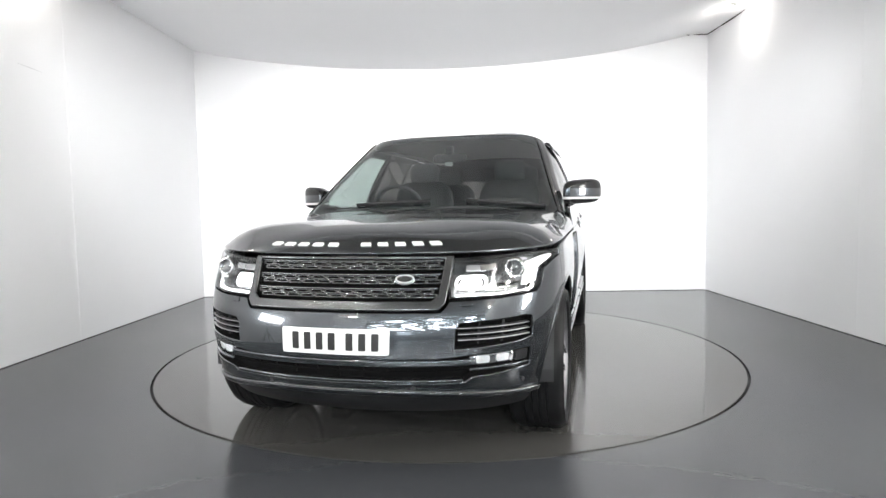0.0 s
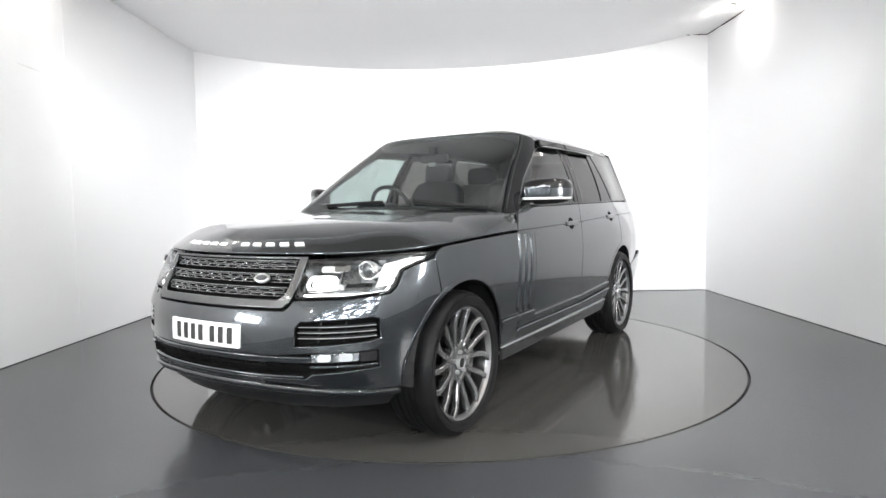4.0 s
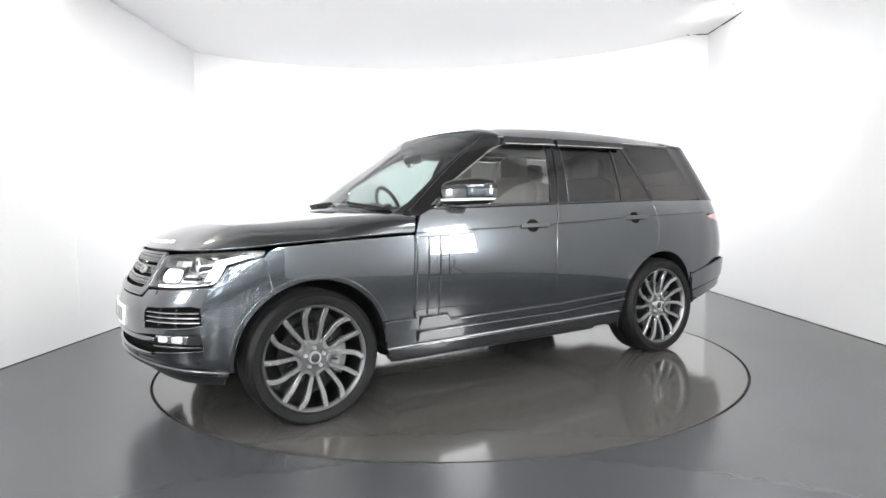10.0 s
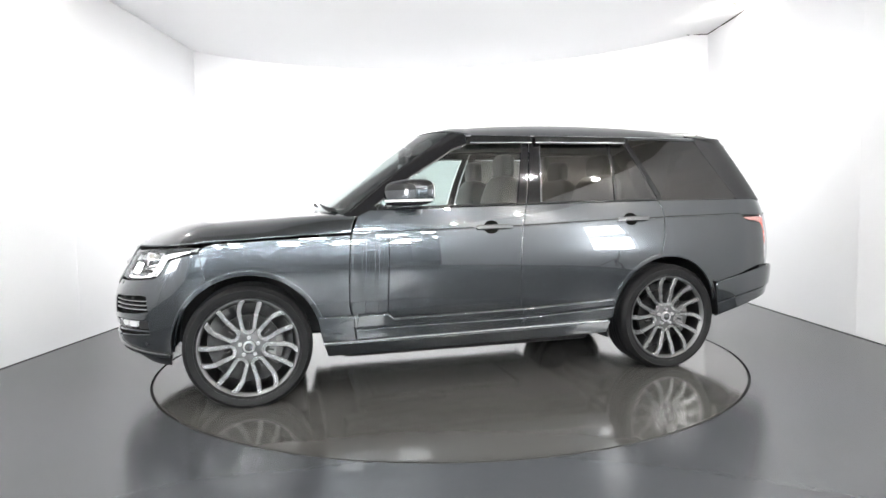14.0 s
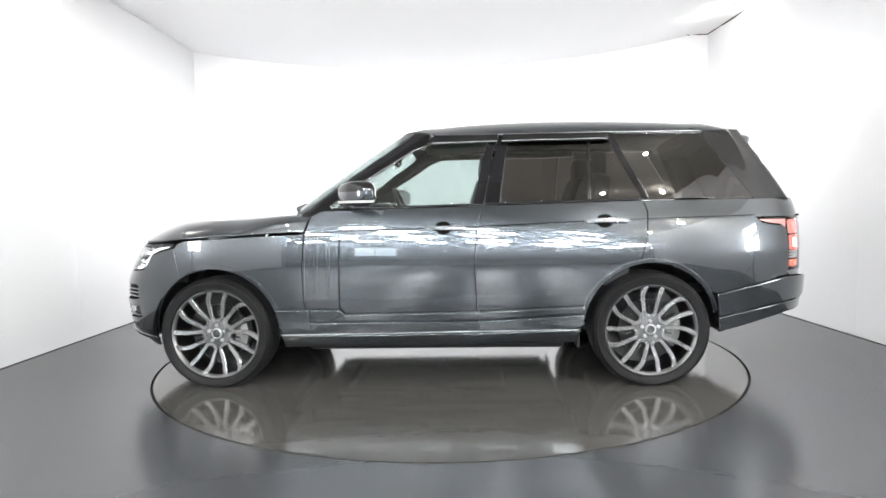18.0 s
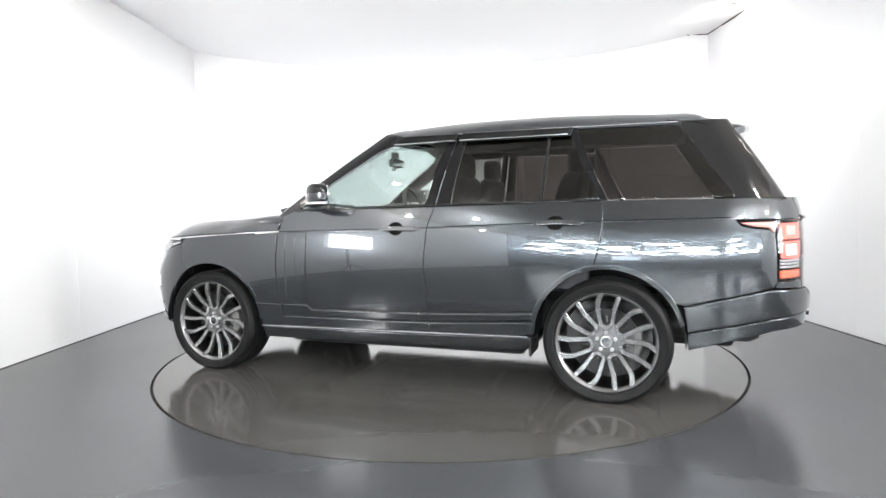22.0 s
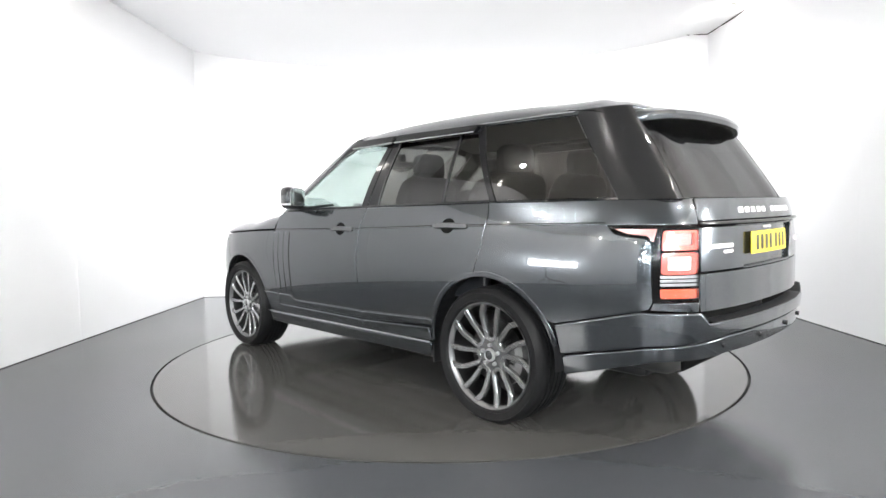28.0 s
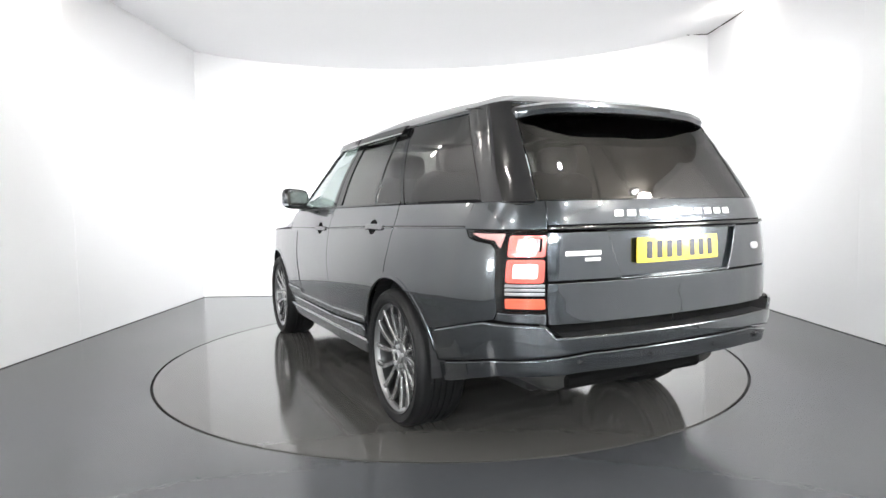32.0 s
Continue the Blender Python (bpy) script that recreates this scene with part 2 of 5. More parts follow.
    box(bm, -9.15, 9.15, -20.15, -20, 0, 3.6)
    tagged(part("wall_south", bm, HALL, None), "plain grey walls of the hall behind", "wall", kind="structure")
    bm = bmesh.new()
    box(bm, -9, 9, -20, YF - .15, -.02, .004)
    tagged(part("floor_hall", bm, HALL_FLOOR, None), "dull grey concrete floor of the hall behind", "floor", kind="structure")
    bm = bmesh.new()
    box(bm, -9.15, 9.15, -20.15, CEIL_END, 3.63, 3.73)
    tagged(part("ceiling_hall", bm, HALL_ROOF, None), "plain dark hall roof", "ceiling", kind="structure")
    # sagging ceiling
    vs, fs = [], []
    nx, ny = 48, 24
    for i in range(nx + 1):
        for j in range(ny + 1):
            x = XL + (XR - XL) * i / nx
            y = FABRIC_END + (YB - FABRIC_END) * j / ny
            vs.append((x, y, sag(x, y)))
    for i in range(nx):
        for j in range(ny):
            a = i * (ny + 1) + j
            fs.append((a, a + 1, a + ny + 2, a + ny + 1))
    k = len(vs)
    vs += [(x, y, 3.62) for x, y, z in vs]
    fs += [(a[3] + k, a[2] + k, a[1] + k, a[0] + k) for a in fs]
    tagged(put("ceiling", mesh_of("ceiling", vs, fs, CEIL, True)), "white fabric ceiling sagging in the middle", "ceiling", kind="structure")
    # boarded ceiling over the front of the room, shallow joints between the boards
    bm = bmesh.new()
    y = FABRIC_END - .002
    while y > CEIL_END:
        box(bm, XL - .12, XR + .09, max(y - .29, CEIL_END), y, BOARD_Z, BOARD_Z + .10)
        y -= .30
    box(bm, XL - .12, XR + .09, CEIL_END, FABRIC_END - .002, BOARD_Z + .008, 3.62)
    tagged(part("ceiling_boards", bm, BOARDS, None), "beige boarded ceiling with narrow joints", "ceiling", kind="structure")


def batten(length, width, group):
    """A batten light with a housing, end caps and a lit diffuser."""
    b = new("batten_light")
    bm = bmesh.new()
    box(bm, -length / 2, length / 2, -width / 2 - .02, width / 2 + .02, .015, .07, .008)
    part("housing", bm, LAMPMETAL, b)
    for s in (1, -1):
        bm = bmesh.new()
        box(bm, min(s * length / 2, s * (length / 2 - .03)), max(s * length / 2, s * (length / 2 - .03)), -width / 2 - .005, width / 2 + .005, -.094, .0152, .004)
        part("end_cap", bm, LAMPMETAL, b)
    bm = bmesh.new()
    box(bm, -length / 2 + .032, length / 2 - .032, -width / 2, width / 2, -.09, .014, .02)
    part("diffuser", bm, TUBE, b, "lit white diffuser")
    tagged(b, "white batten light with a lit diffuser", "lamp", group)
    return b


def build_lights():
    proto = None
    for y, xs in ((-2.35, (-2.2, 2.2)), (-4.5, (-2.2, 2.2))):
        for x in xs:
            m = pose(x, y, BOARD_Z - .02)
            if proto is None:
                proto = new("spotlight")
                put("bezel", lathe_mesh("bezel", [(.046, .012), (.046, -.006), (.066, -.008), (.070, .03)], LAMPMETAL, "z", 28), proto)
                put("lens", lathe_mesh("lens", [(.0005, -.046), (.022, -.042), (.038, -.026), (.0455, -.004)], SPOT, "z", 28), proto, "lit round lens")
                tagged(proto, "round white ceiling light with a lit domed lens", "lamp", "ceiling spotlights over the turntable")
                proto.matrix_basis = m
            else:
                copy_thing(proto, m)
    proto = None
    for k in range(6):
        for x in (-7.2, -4.8, -2.4, 0, 2.4, 4.8, 7.2):
            m = pose(x + .5 * (k % 2), -8.8 - 1.9 * k, 3.54)
            if proto is None:
                proto = batten(1.05, .065, "batten lights in the hall")
                proto.matrix_basis = m
            else:
                copy_thing(proto, m)
    # lit softboxes on stands, beside the camera
    for s, x, boxes in ((1, 3.50, ((1.28, .56, .72, -2.92), (1.90, .36, .66, -2.92))), (-1, -3.47, ((1.40, .42, .77, -3.37),))):
        sb = tagged(new("softbox"), "two lit rectangular white softboxes on a black stand" if s > 0 else "lit rectangular white softbox on a black stand", "lamp", "softboxes beside the turntable")
        for zc, h, w, yc in boxes:
            bm = bmesh.new()
            box(bm, min(x - s * .06, x), max(x - s * .06, x), yc - w / 2 - .03, yc + w / 2 + .03, zc - h / 2 - .03, zc + h / 2 + .03, .01)
            part("case", bm, LAMPMETAL, sb, "white softbox case")
            bm = bmesh.new()
            box(bm, min(x - s * .066, x - s * .05), max(x - s * .066, x - s * .05), yc - w / 2, yc + w / 2, zc - h / 2, zc + h / 2, .004)
            part("diffuser", bm, SOFTBOX, sb, "lit white diffuser")
            if zc > 1.6:
                bm = bmesh.new()
                box(bm, x - .010, x + .010, yc - .012, yc + .012, 1.58, 1.70, .004)
                part("bracket", bm, PLASTIC, sb, "black joining bracket")
            else:
                bm = bmesh.new()
                box(bm, x - .012, x + .012, yc - .012, yc + .012, .42, zc - h / 2 - .03, .004)
                part("pole", bm, PLASTIC, sb, "black stand pole")
                for a in (90, 210, 330):
                    bm = bmesh.new()
                    box(bm, 0, .49, -.009, .009, -.009, .009, .003)
                    m = pose(x - s * .06, yc, .432) @ pose(0, 0, 0, 0, 0, a) @ pose(0, 0, 0, 0, 60, 0)
                    bmesh.ops.transform(bm, matrix=m, verts=bm.verts)
                    part("leg", bm, PLASTIC, sb)
    # added strip to brighten the back wall, out of view over the turntable
    ld = bpy.data.lights.new("back_wall_fill", "AREA")
    ld.shape, ld.size, ld.size_y, ld.energy, ld.spread = "RECTANGLE", 5.6, 0.18, WASH, radians(95)
    aim = look((0, -.6, 2.88), (0, 3.35, .95))
    new("back_wall_fill_glow", ld).matrix_basis = aim
    ww = tagged(new("back_wall_fill"), "added unseen strip light that brightens the back wall", "lamp")
    bm = bmesh.new()
    box(bm, -2.85, 2.85, -.11, .11, .015, .06, .01)
    part("housing", bm, LAMPMETAL, ww, m=aim)
    for x in (-2.4, -.8, .8, 2.4):
        bm = bmesh.new()
        box(bm, x - .006, x + .006, -.646, -.634, 2.90, sag(x, -.64) + .01)
        part("rod", bm, LAMPMETAL, ww)
    # downlights close to the side walls; the six at y < -1 are added fill
    for x, y in ((3.28, 2.05), (3.28, -2.2), (3.28, -4.2), (3.28, -6.3), (-3.22, 0.12), (-3.28, -2.2), (-3.28, -4.2), (-3.28, -6.3)):
        dl = tagged(new("downlight"), "small round white downlight close to the side wall, most of the row added", "lamp", "downlights along the side walls")
        z = sag(x, y) if y > FABRIC_END else BOARD_Z
        dl.matrix_basis = pose(x, y, z - .02)
        put("bezel", lathe_mesh("bezel", [(.045, .02), (.045, -.005), (.065, -.008), (.068, .02)], LAMPMETAL, "z", 24), dl)
        put("bulb", lathe_mesh("bulb", [(.0005, -.002), (.03, -.002), (.045, .006)], BULB, "z", 24), dl, "lit bulb")
        ld = bpy.data.lights.new("downlight_glow", "POINT")
        ld.energy, ld.shadow_soft_size = (6.0 if y > -1 else ((16.0 if y > -3 else 55.0) if x > 0 else (3.5 if y > -3 else 22.0))), 0.06
        ld.color = (1.0, .95, .88)
        new("downlight_glow", ld).location = (x, y, z - .16)
    # daylight window at the far end of the hall
    win = tagged(new("window_1"), "bright daylight window in the far hall wall", "window", kind="structure")
    win.matrix_basis = pose(-4.4, -19.99, 1.9)
    bm = bmesh.new()
    box(bm, -.85, .85, 0, .02, -.75, .75)
    part("pane", bm, SKYPANE, win, "bright pane")
    for x0, x1, z0, z1 in ((-.92, .92, .75, .82), (-.92, .92, -.82, -.75), (-.92, -.85, -.75, .75), (.85, .92, -.75, .75), (-.03, .03, -.75, .75)):
        bm = bmesh.new()
        box(bm, x0, x1, 0, .06, z0, z1)
        part("frame", bm, LAMPMETAL, win)


build_room()
build_lights()
turntable = new("turntable")
put("deck", mesh_of("deck", *(lambda v: (v, [tuple(range(128))] + [(i, 128 + i, 128 + (i + 1) % 128, (i + 1) % 128) for i in range(128)]))(
    [((TABLE_R - .008) * math.cos(2 * math.pi * i / 128), (TABLE_R - .008) * math.sin(2 * math.pi * i / 128), 0.0) for i in range(128)]
    + [((TABLE_R - .008) * math.cos(2 * math.pi * i / 128), (TABLE_R - .008) * math.sin(2 * math.pi * i / 128), -.028) for i in range(128)]), DISC), turntable)
put("edge_ring", mesh_of("edge_ring", *(lambda v: (v, [(2 * i, 2 * i + 1, (2 * i + 3) % 256, (2 * i + 2) % 256) for i in range(128)]))(
    [(r * math.cos(2 * math.pi * i / 128), r * math.sin(2 * math.pi * i / 128), .0015) for i in range(128) for r in (TABLE_R - .013, TABLE_R - .0085)]), GAP), turntable, "thin dark edge ring")
tagged(turntable, "round grey turntable flush with the floor", "turntable")

# ---------------------------------------------------------------- car surfaces
# car space: x forward, y to the car's left, z up, origin midway between the axles on the floor
def spline(table):
    """A smooth curve through the rows of a table, by its first column; takes numbers or arrays."""
    t = np.array(table, float)
    k = t[:, 0]
    d = np.diff(t[:, 1:], axis=0) / np.diff(k)[:, None]
    w = np.diff(k)
    m = np.empty_like(t[:, 1:])
    m[0], m[-1] = d[0], d[-1]
    m[1:-1] = (d[:-1] * w[1:, None] + d[1:] * w[:-1, None]) / (w[1:] + w[:-1])[:, None]
    q = np.linspace(k[0], k[-1], 12001)
    i = np.clip(np.searchsorted(k, q) - 1, 0, len(k) - 2)
    h = w[i][:, None]
    s = (q[:, None] - k[i][:, None]) / h
    c = ((2 * s ** 3 - 3 * s ** 2 + 1) * t[i, 1:] + (s ** 3 - 2 * s ** 2 + s) * m[i] * h
         + (3 * s ** 2 - 2 * s ** 3) * t[i + 1, 1:] + (s ** 3 - s ** 2) * m[i + 1] * h)
    if c.shape[1] == 1:
        return lambda x: np.interp(x, q, c[:, 0])
    return lambda x: (np.interp(x, q, c[:, 0]), np.interp(x, q, c[:, 1]))


def along(points):
    """A plan line with arc length as its first column."""
    p = np.array(points, float)
    d = np.concatenate([[0], np.cumsum(np.hypot(*np.diff(p, axis=0).T))])
    return np.column_stack([d, p]), d[-1]


def step(q):
    q = np.clip(q, 0.0, 1.0)
    return q * q * (3 - 2 * q)


BODY_LINE, BODY_LEN = along([(2.365, 0), (2.35, .25), (2.297, .50), (2.218, .685), (2.078, .836), (1.89, .926), (1.65, .965), (1.3, .98), (.8, .987), (0, .99),
                             (-.8, .987), (-1.3, .978), (-1.6, .965), (-1.9, .942), (-2.2, .905), (-2.395, .845), (-2.52, .715), (-2.58, .50), (-2.607, .26), (-2.615, 0)])
body_line = spline(BODY_LINE)
body_side = spline([(.15, .89), (.28, .932), (.36, .949), (.45, .959), (.55, .973), (.65, .986), (.75, .996), (.83, 1.0), (.9, .998), (1.0, .988), (1.06, .979), (1.12, .966), (1.2, .944), (1.26, .925)])
body_front = spline([(.15, -.30), (.22, -.20), (.28, -.12), (.36, -.045), (.45, -.01), (.58, 0), (.68, -.008), (.78, -.045), (.88, -.10), (.98, -.155), (1.05, -.20), (1.26, -.35)])
body_rear = spline([(.15, .20), (.3, .08), (.45, .02), (.6, 0), (.8, 0), (1.0, .002), (1.1, .008), (1.18, .022), (1.24, .042), (1.3, .07)])
rear_taper = spline([(-3, .028), (-2.45, .03), (-2.3, .042), (-2.1, .056), (-1.44, .04), (-.9, .015), (-.4, 0), (3, 0)])


def body_xyz(u, z):
    x0, y0 = body_line(np.abs(u))
    x = x0 + body_front(z) * step((x0 - 1.55) / .75) + body_rear(z) * step((-2.1 - x0) / .35)
    y = y0 * body_side(z) * (1 - rear_taper(x0) * np.clip((z - .86) / .38, 0, 1.1) ** 1.7)
    return np.stack(np.broadcast_arrays(x, y * np.sign(u), z), -1)


CAB_LOW, CAB_LEN = along([(1.025, 0), (1.01, .30), (.963, .58), (.91, .75), (.835, .85), (.69, .905), (.45, .925), (0, .932), (-.4, .93), (-.95, .908), (-1.44, .877),
                          (-1.85, .838), (-2.16, .80), (-2.365, .7745), (-2.44, .738), (-2.466, .65), (-2.482, .30), (-2.49, 0)])
CAB_TOP = np.column_stack([CAB_LOW[:, 0], np.array([(.31, 0), (.297, .28), (.258, .46), (.212, .57), (.152, .64), (.06, .685), (-.08, .705), (-.3, .715), (-.55, .717), (-1.0, .71), (-1.38, .695),
                           (-1.7, .68), (-1.95, .662), (-2.08, .6515), (-2.137, .622), (-2.152, .545), (-2.157, .25), (-2.16, 0)])])
cab_low, cab_top = spline(CAB_LOW), spline(CAB_TOP)
CAB_Z0, CAB_Z1 = 1.20, 1.70


def cab_xyz(u, z):
    s = (z - CAB_Z0) / (CAB_Z1 - CAB_Z0)
    ax, ay = cab_low(np.abs(u))
    bx, by = cab_top(np.abs(u))
    px, py = ax + (bx - ax) * s, ay + (by - ay) * s
    hump = 4 * s * (1 - s)
    y = py + .022 * hump * step(py / .5) * step((.9 - np.abs(px + .75)) / .5 + .6)
    x = px + (.02 - .010 * (px < 0)) * hump * np.sign(px) * step((np.abs(px + .9) - 1.0) / .3)
    return np.stack(np.broadcast_arrays(x, y * np.sign(u), z), -1)


def u_at(surface, z, x=None, y=None, rear=False):
    """Where a surface at height z reaches a given x (on the side) or y (at the front or the rear)."""
    n = BODY_LEN if surface is body_xyz else CAB_LEN
    a, b = (0.0, n) if y is None else ((n * .55, n) if rear else (0.0, n * .45))
    u = np.linspace(a, b, 6001)
    p = surface(u, np.full_like(u, z))
    if x is not None:
        return float(u[np.argmin(np.abs(p[1:, 0] - x)) + 1])
    m = float(u[np.argmin(np.abs(np.abs(p[:, 1]) - abs(y)))])
    return -m if y < 0 else m


def side(surface, *pts):
    return [(u_at(surface, z, x=x), z) for x, z in pts]


def front(surface, *pts):
    return [(u_at(surface, z, y=y), z) for y, z in pts]


def rear(surface, *pts):
    """On the tail the line runs on past the middle to the right-hand side."""
    n = BODY_LEN if surface is body_xyz else CAB_LEN
    out = []
    for y, z in pts:
        u = u_at(surface, z, y=abs(y), rear=True)
        out.append((u if y >= 0 else 2 * n - u, z))
    return out


def wrap(surface):
    n = BODY_LEN if surface is body_xyz else CAB_LEN

    def f(u, z):
        over = np.asarray(u) > n
        p = surface(np.where(over, 2 * n - u, u), z)
        p[..., 1] *= np.where(over, -1, 1)
        return p
    return f


def arc(cx, cz, r, a0, a1, n=12):
    return [(cx + r * math.cos(radians(a0 + (a1 - a0) * i / n)), cz + r * math.sin(radians(a0 + (a1 - a0) * i / n))) for i in range(n + 1)]


def dense(loop, res):
    out = []
    for (a, b), (c, d) in zip(loop, loop[1:] + loop[:1]):
        n = max(1, int(math.ceil(math.hypot(c - a, d - b) / res)))
        out += [(a + (c - a) * i / n, b + (d - b) * i / n) for i in range(n)]
    return out


def area2(loop):
    return sum(a * d - c * b for (a, b), (c, d) in zip(loop, loop[1:] + loop[:1]))


def inset(loop, g):
    """Moves a loop (anticlockwise) inwards by g."""
    n, out = len(loop), []
    for i in range(n):
        p, q, r = loop[i - 1], loop[i], loop[(i + 1) % n]
        d1, d2 = (q[0] - p[0], q[1] - p[1]), (r[0] - q[0], r[1] - q[1])
        l1, l2 = math.hypot(*d1) or 1e-9, math.hypot(*d2) or 1e-9
        n1, n2 = (-d1[1] / l1, d1[0] / l1), (-d2[1] / l2, d2[0] / l2)
        m = (n1[0] + n2[0], n1[1] + n2[1])
        k = 1 + n1[0] * n2[0] + n1[1] * n2[1]
        k = g / max(k, .35)
        out.append((q[0] + m[0] * k, q[1] + m[1] * k))
    return out


def inside(x, y, loop):
    c = np.zeros(len(x), bool)
    for (a, b), (d, e) in zip(loop, loop[1:] + loop[:1]):
        if b != e:
            c ^= ((b > y) != (e > y)) & (x < (d - a) * (y - b) / (e - b) + a)
    return c


from mathutils.geometry import delaunay_2d_cdt


def on_surface(surface, pts, off=0.0, flip=False):
    """Points and normals of a surface at (u, z) pairs, off metres outside it."""
    q = np.array(pts, float)
    u, z, e = q[:, 0], q[:, 1], .004
    n = np.cross(surface(u + e, z) - surface(u - e, z), surface(u, z + e) - surface(u, z - e))
    n /= np.maximum(np.linalg.norm(n, axis=1), 1e-9)[:, None]
    if flip:
        n = -n
    o = off(u, z) if callable(off) else off
    return surface(u, z) + n * np.reshape(np.broadcast_to(o, u.shape), (-1, 1)), n


def sheet(surface, loop, holes=(), gap=.0025, res=.05, off=0.0, lip=.014, flip=False, roundness=.003):
    """A curved panel cut from a surface: smooth face, softly rounded edges and a return."""
    loop = list(loop) if area2(list(loop)) > 0 else list(loop)[::-1]
    holes = [list(h)[::-1] if area2(list(h)) > 0 else list(h) for h in holes]
    rings = [dense(inset(h, gap), res) for h in [loop, *holes]]
    ins = [inset(r, roundness) for r in rings]
    pts, edges = [], []
    for r in ins:
        k = len(pts)
        pts += r
        edges += [(k + i, k + (i + 1) % len(r)) for i in range(len(r))]
    rim = np.array(pts)
    lo, hi = np.array(ins[0]).min(0), np.array(ins[0]).max(0)
    gu, gz = np.meshgrid(np.arange(lo[0], hi[0] + res, res), np.arange(lo[1], hi[1] + res, res))
    gu = gu + (np.arange(gu.shape[0]) % 2)[:, None] * res / 2
    gu, gz = gu.ravel(), gz.ravel()
    keep = inside(gu, gz, ins[0])
    for h in ins[1:]:
        keep &= ~inside(gu, gz, h)
    gu, gz = gu[keep], gz[keep]
    if len(gu):
        d = ((gu[:, None] - rim[None, :, 0]) ** 2 + (gz[:, None] - rim[None, :, 1]) ** 2).min(1)
        far = d > (res * .45) ** 2
        pts = pts + list(zip(gu[far].tolist(), gz[far].tolist()))
    v2, _, f2, *_ = delaunay_2d_cdt([Vector(p) for p in pts], edges, [], 0, 1e-6)
    q = np.array([tuple(v) for v in v2])
    verts, norms = on_surface(surface, q, off, flip)
    tri = np.array([tuple(f) for f in f2])
    c = q[tri].mean(1)
    ok = inside(c[:, 0], c[:, 1], ins[0])
    for h in ins[1:]:
        ok &= ~inside(c[:, 0], c[:, 1], h)
    tri = tri[ok]
    faces = [tuple(f) for f in (tri[:, ::-1] if flip else tri).tolist()]
    verts, norms = list(verts), list(norms)
    if lip:
        for r0, r1 in zip(ins, rings):
            k, n = len(verts), len(r0)
            p, nn = on_surface(surface, r0, off, flip)
            w, n2 = on_surface(surface, r1, off, flip)
            o = w - p
            o -= nn * (o * nn).sum(1)[:, None]
            o /= np.maximum(np.linalg.norm(o, axis=1), 1e-9)[:, None]
            for i in range(n):
                verts += [p[i], w[i] - n2[i] * roundness * .6, w[i] - n2[i] * lip]
                norms += [nn[i], (nn[i] + o[i]) / 1.414, o[i]]
            for i in range(n):
                j = (i + 1) % n
                for y in range(2):
                    f = (k + 3 * i + y, k + 3 * i + y + 1, k + 3 * j + y + 1, k + 3 * j + y)
                    faces.append(f if not flip else f[::-1])
    return verts, faces, norms


def band(surface, loop, off0, off1, res=.03):
    """The wall of a recess: a strip along a loop between two depths."""
    r = dense(list(loop), res)
    a, b = on_surface(surface, r, off0)[0], on_surface(surface, r, off1)[0]
    n = len(r)
    return list(a) + list(b), [(i, (i + 1) % n, n + (i + 1) % n, n + i) for i in range(n)]


def tray(name, material, parent, surface, loop, depth, mirror=False, label=""):
    """A recess: floor and walls behind a loop."""
    v, f, _ = sheet(surface, loop, gap=0.0, off=-depth, lip=0, roundness=0.0005)
    w, g = band(surface, loop, -.004, -depth)
    k = len(v)
    v, f = list(v) + w, list(f) + [tuple(i + k for i in q) for q in g]
    if mirror:
        v, f = [(p[0], -p[1], p[2]) for p in v], [q[::-1] for q in f]
    return put(name, mesh_of(name, v, f, material), parent, label)


def rrect(u, z, w, h, r=.2, n=3):
    """A rounded rectangle; r is a share of the shorter side."""
    r = r * min(w, h)
    out = []
    for cx, cz, a in ((u + w / 2 - r, z + h / 2 - r, 0), (u - w / 2 + r, z + h / 2 - r, 90), (u - w / 2 + r, z - h / 2 + r, 180), (u + w / 2 - r, z - h / 2 + r, 270)):
        out += arc(cx, cz, r, a, a + 90, n)
    return out


def oval(u, z, w, h, n=20):
    return [(u + w / 2 * math.cos(2 * math.pi * i / n), z + h / 2 * math.sin(2 * math.pi * i / n)) for i in range(n)]


def skin(name, material, parent, *args, label="", mirror=False, **kw):
    vs, fs, ns = sheet(*args, **kw)
    if mirror:
        vs = [(v[0], -v[1], v[2]) for v in vs]
        ns = [(n[0], -n[1], n[2]) for n in ns]
        fs = [f[::-1] for f in fs]
    return put(name, mesh_of(name, vs, fs, material, True, ns), parent, label)


def both(name, material, parent, *args, label="", **kw):
    """A panel on the car's left and its mirror image on the right."""
    vs, fs, ns = sheet(*args, **kw)
    par = parent if isinstance(parent, (tuple, list)) else (parent, parent)
    a = put(name, mesh_of(name, vs, fs, material, True, ns), par[0], label)
    b = put(name, mesh_of(name, [(v[0], -v[1], v[2]) for v in vs], [f[::-1] for f in fs], material, True, [(n[0], -n[1], n[2]) for n in ns]), par[1], label)
    return a, b


# roof and bonnet tops
roof_mid = spline([(-2.3, 1.72), (-2.1, 1.75), (-1.8, 1.785), (-1.4, 1.81), (-1.0, 1.822), (-.5, 1.818), (-.2, 1.803), (0, 1.786), (.2, 1.762), (.33, 1.73), (.5, 1.66)])
bonnet_mid = spline([(.7, 1.205), (.95, 1.20), (1.3, 1.185), (1.6, 1.162), (1.85, 1.128), (2.05, 1.08), (2.2, 1.02)])
bonnet_edge = spline([(0, .997), (.5, 1.0), (.9, 1.006), (1.15, 1.014), (1.5, 1.032), (2.0, 1.048), (2.6, 1.06)])
BONNET_END = u_at(body_xyz, 1.05, x=.80)


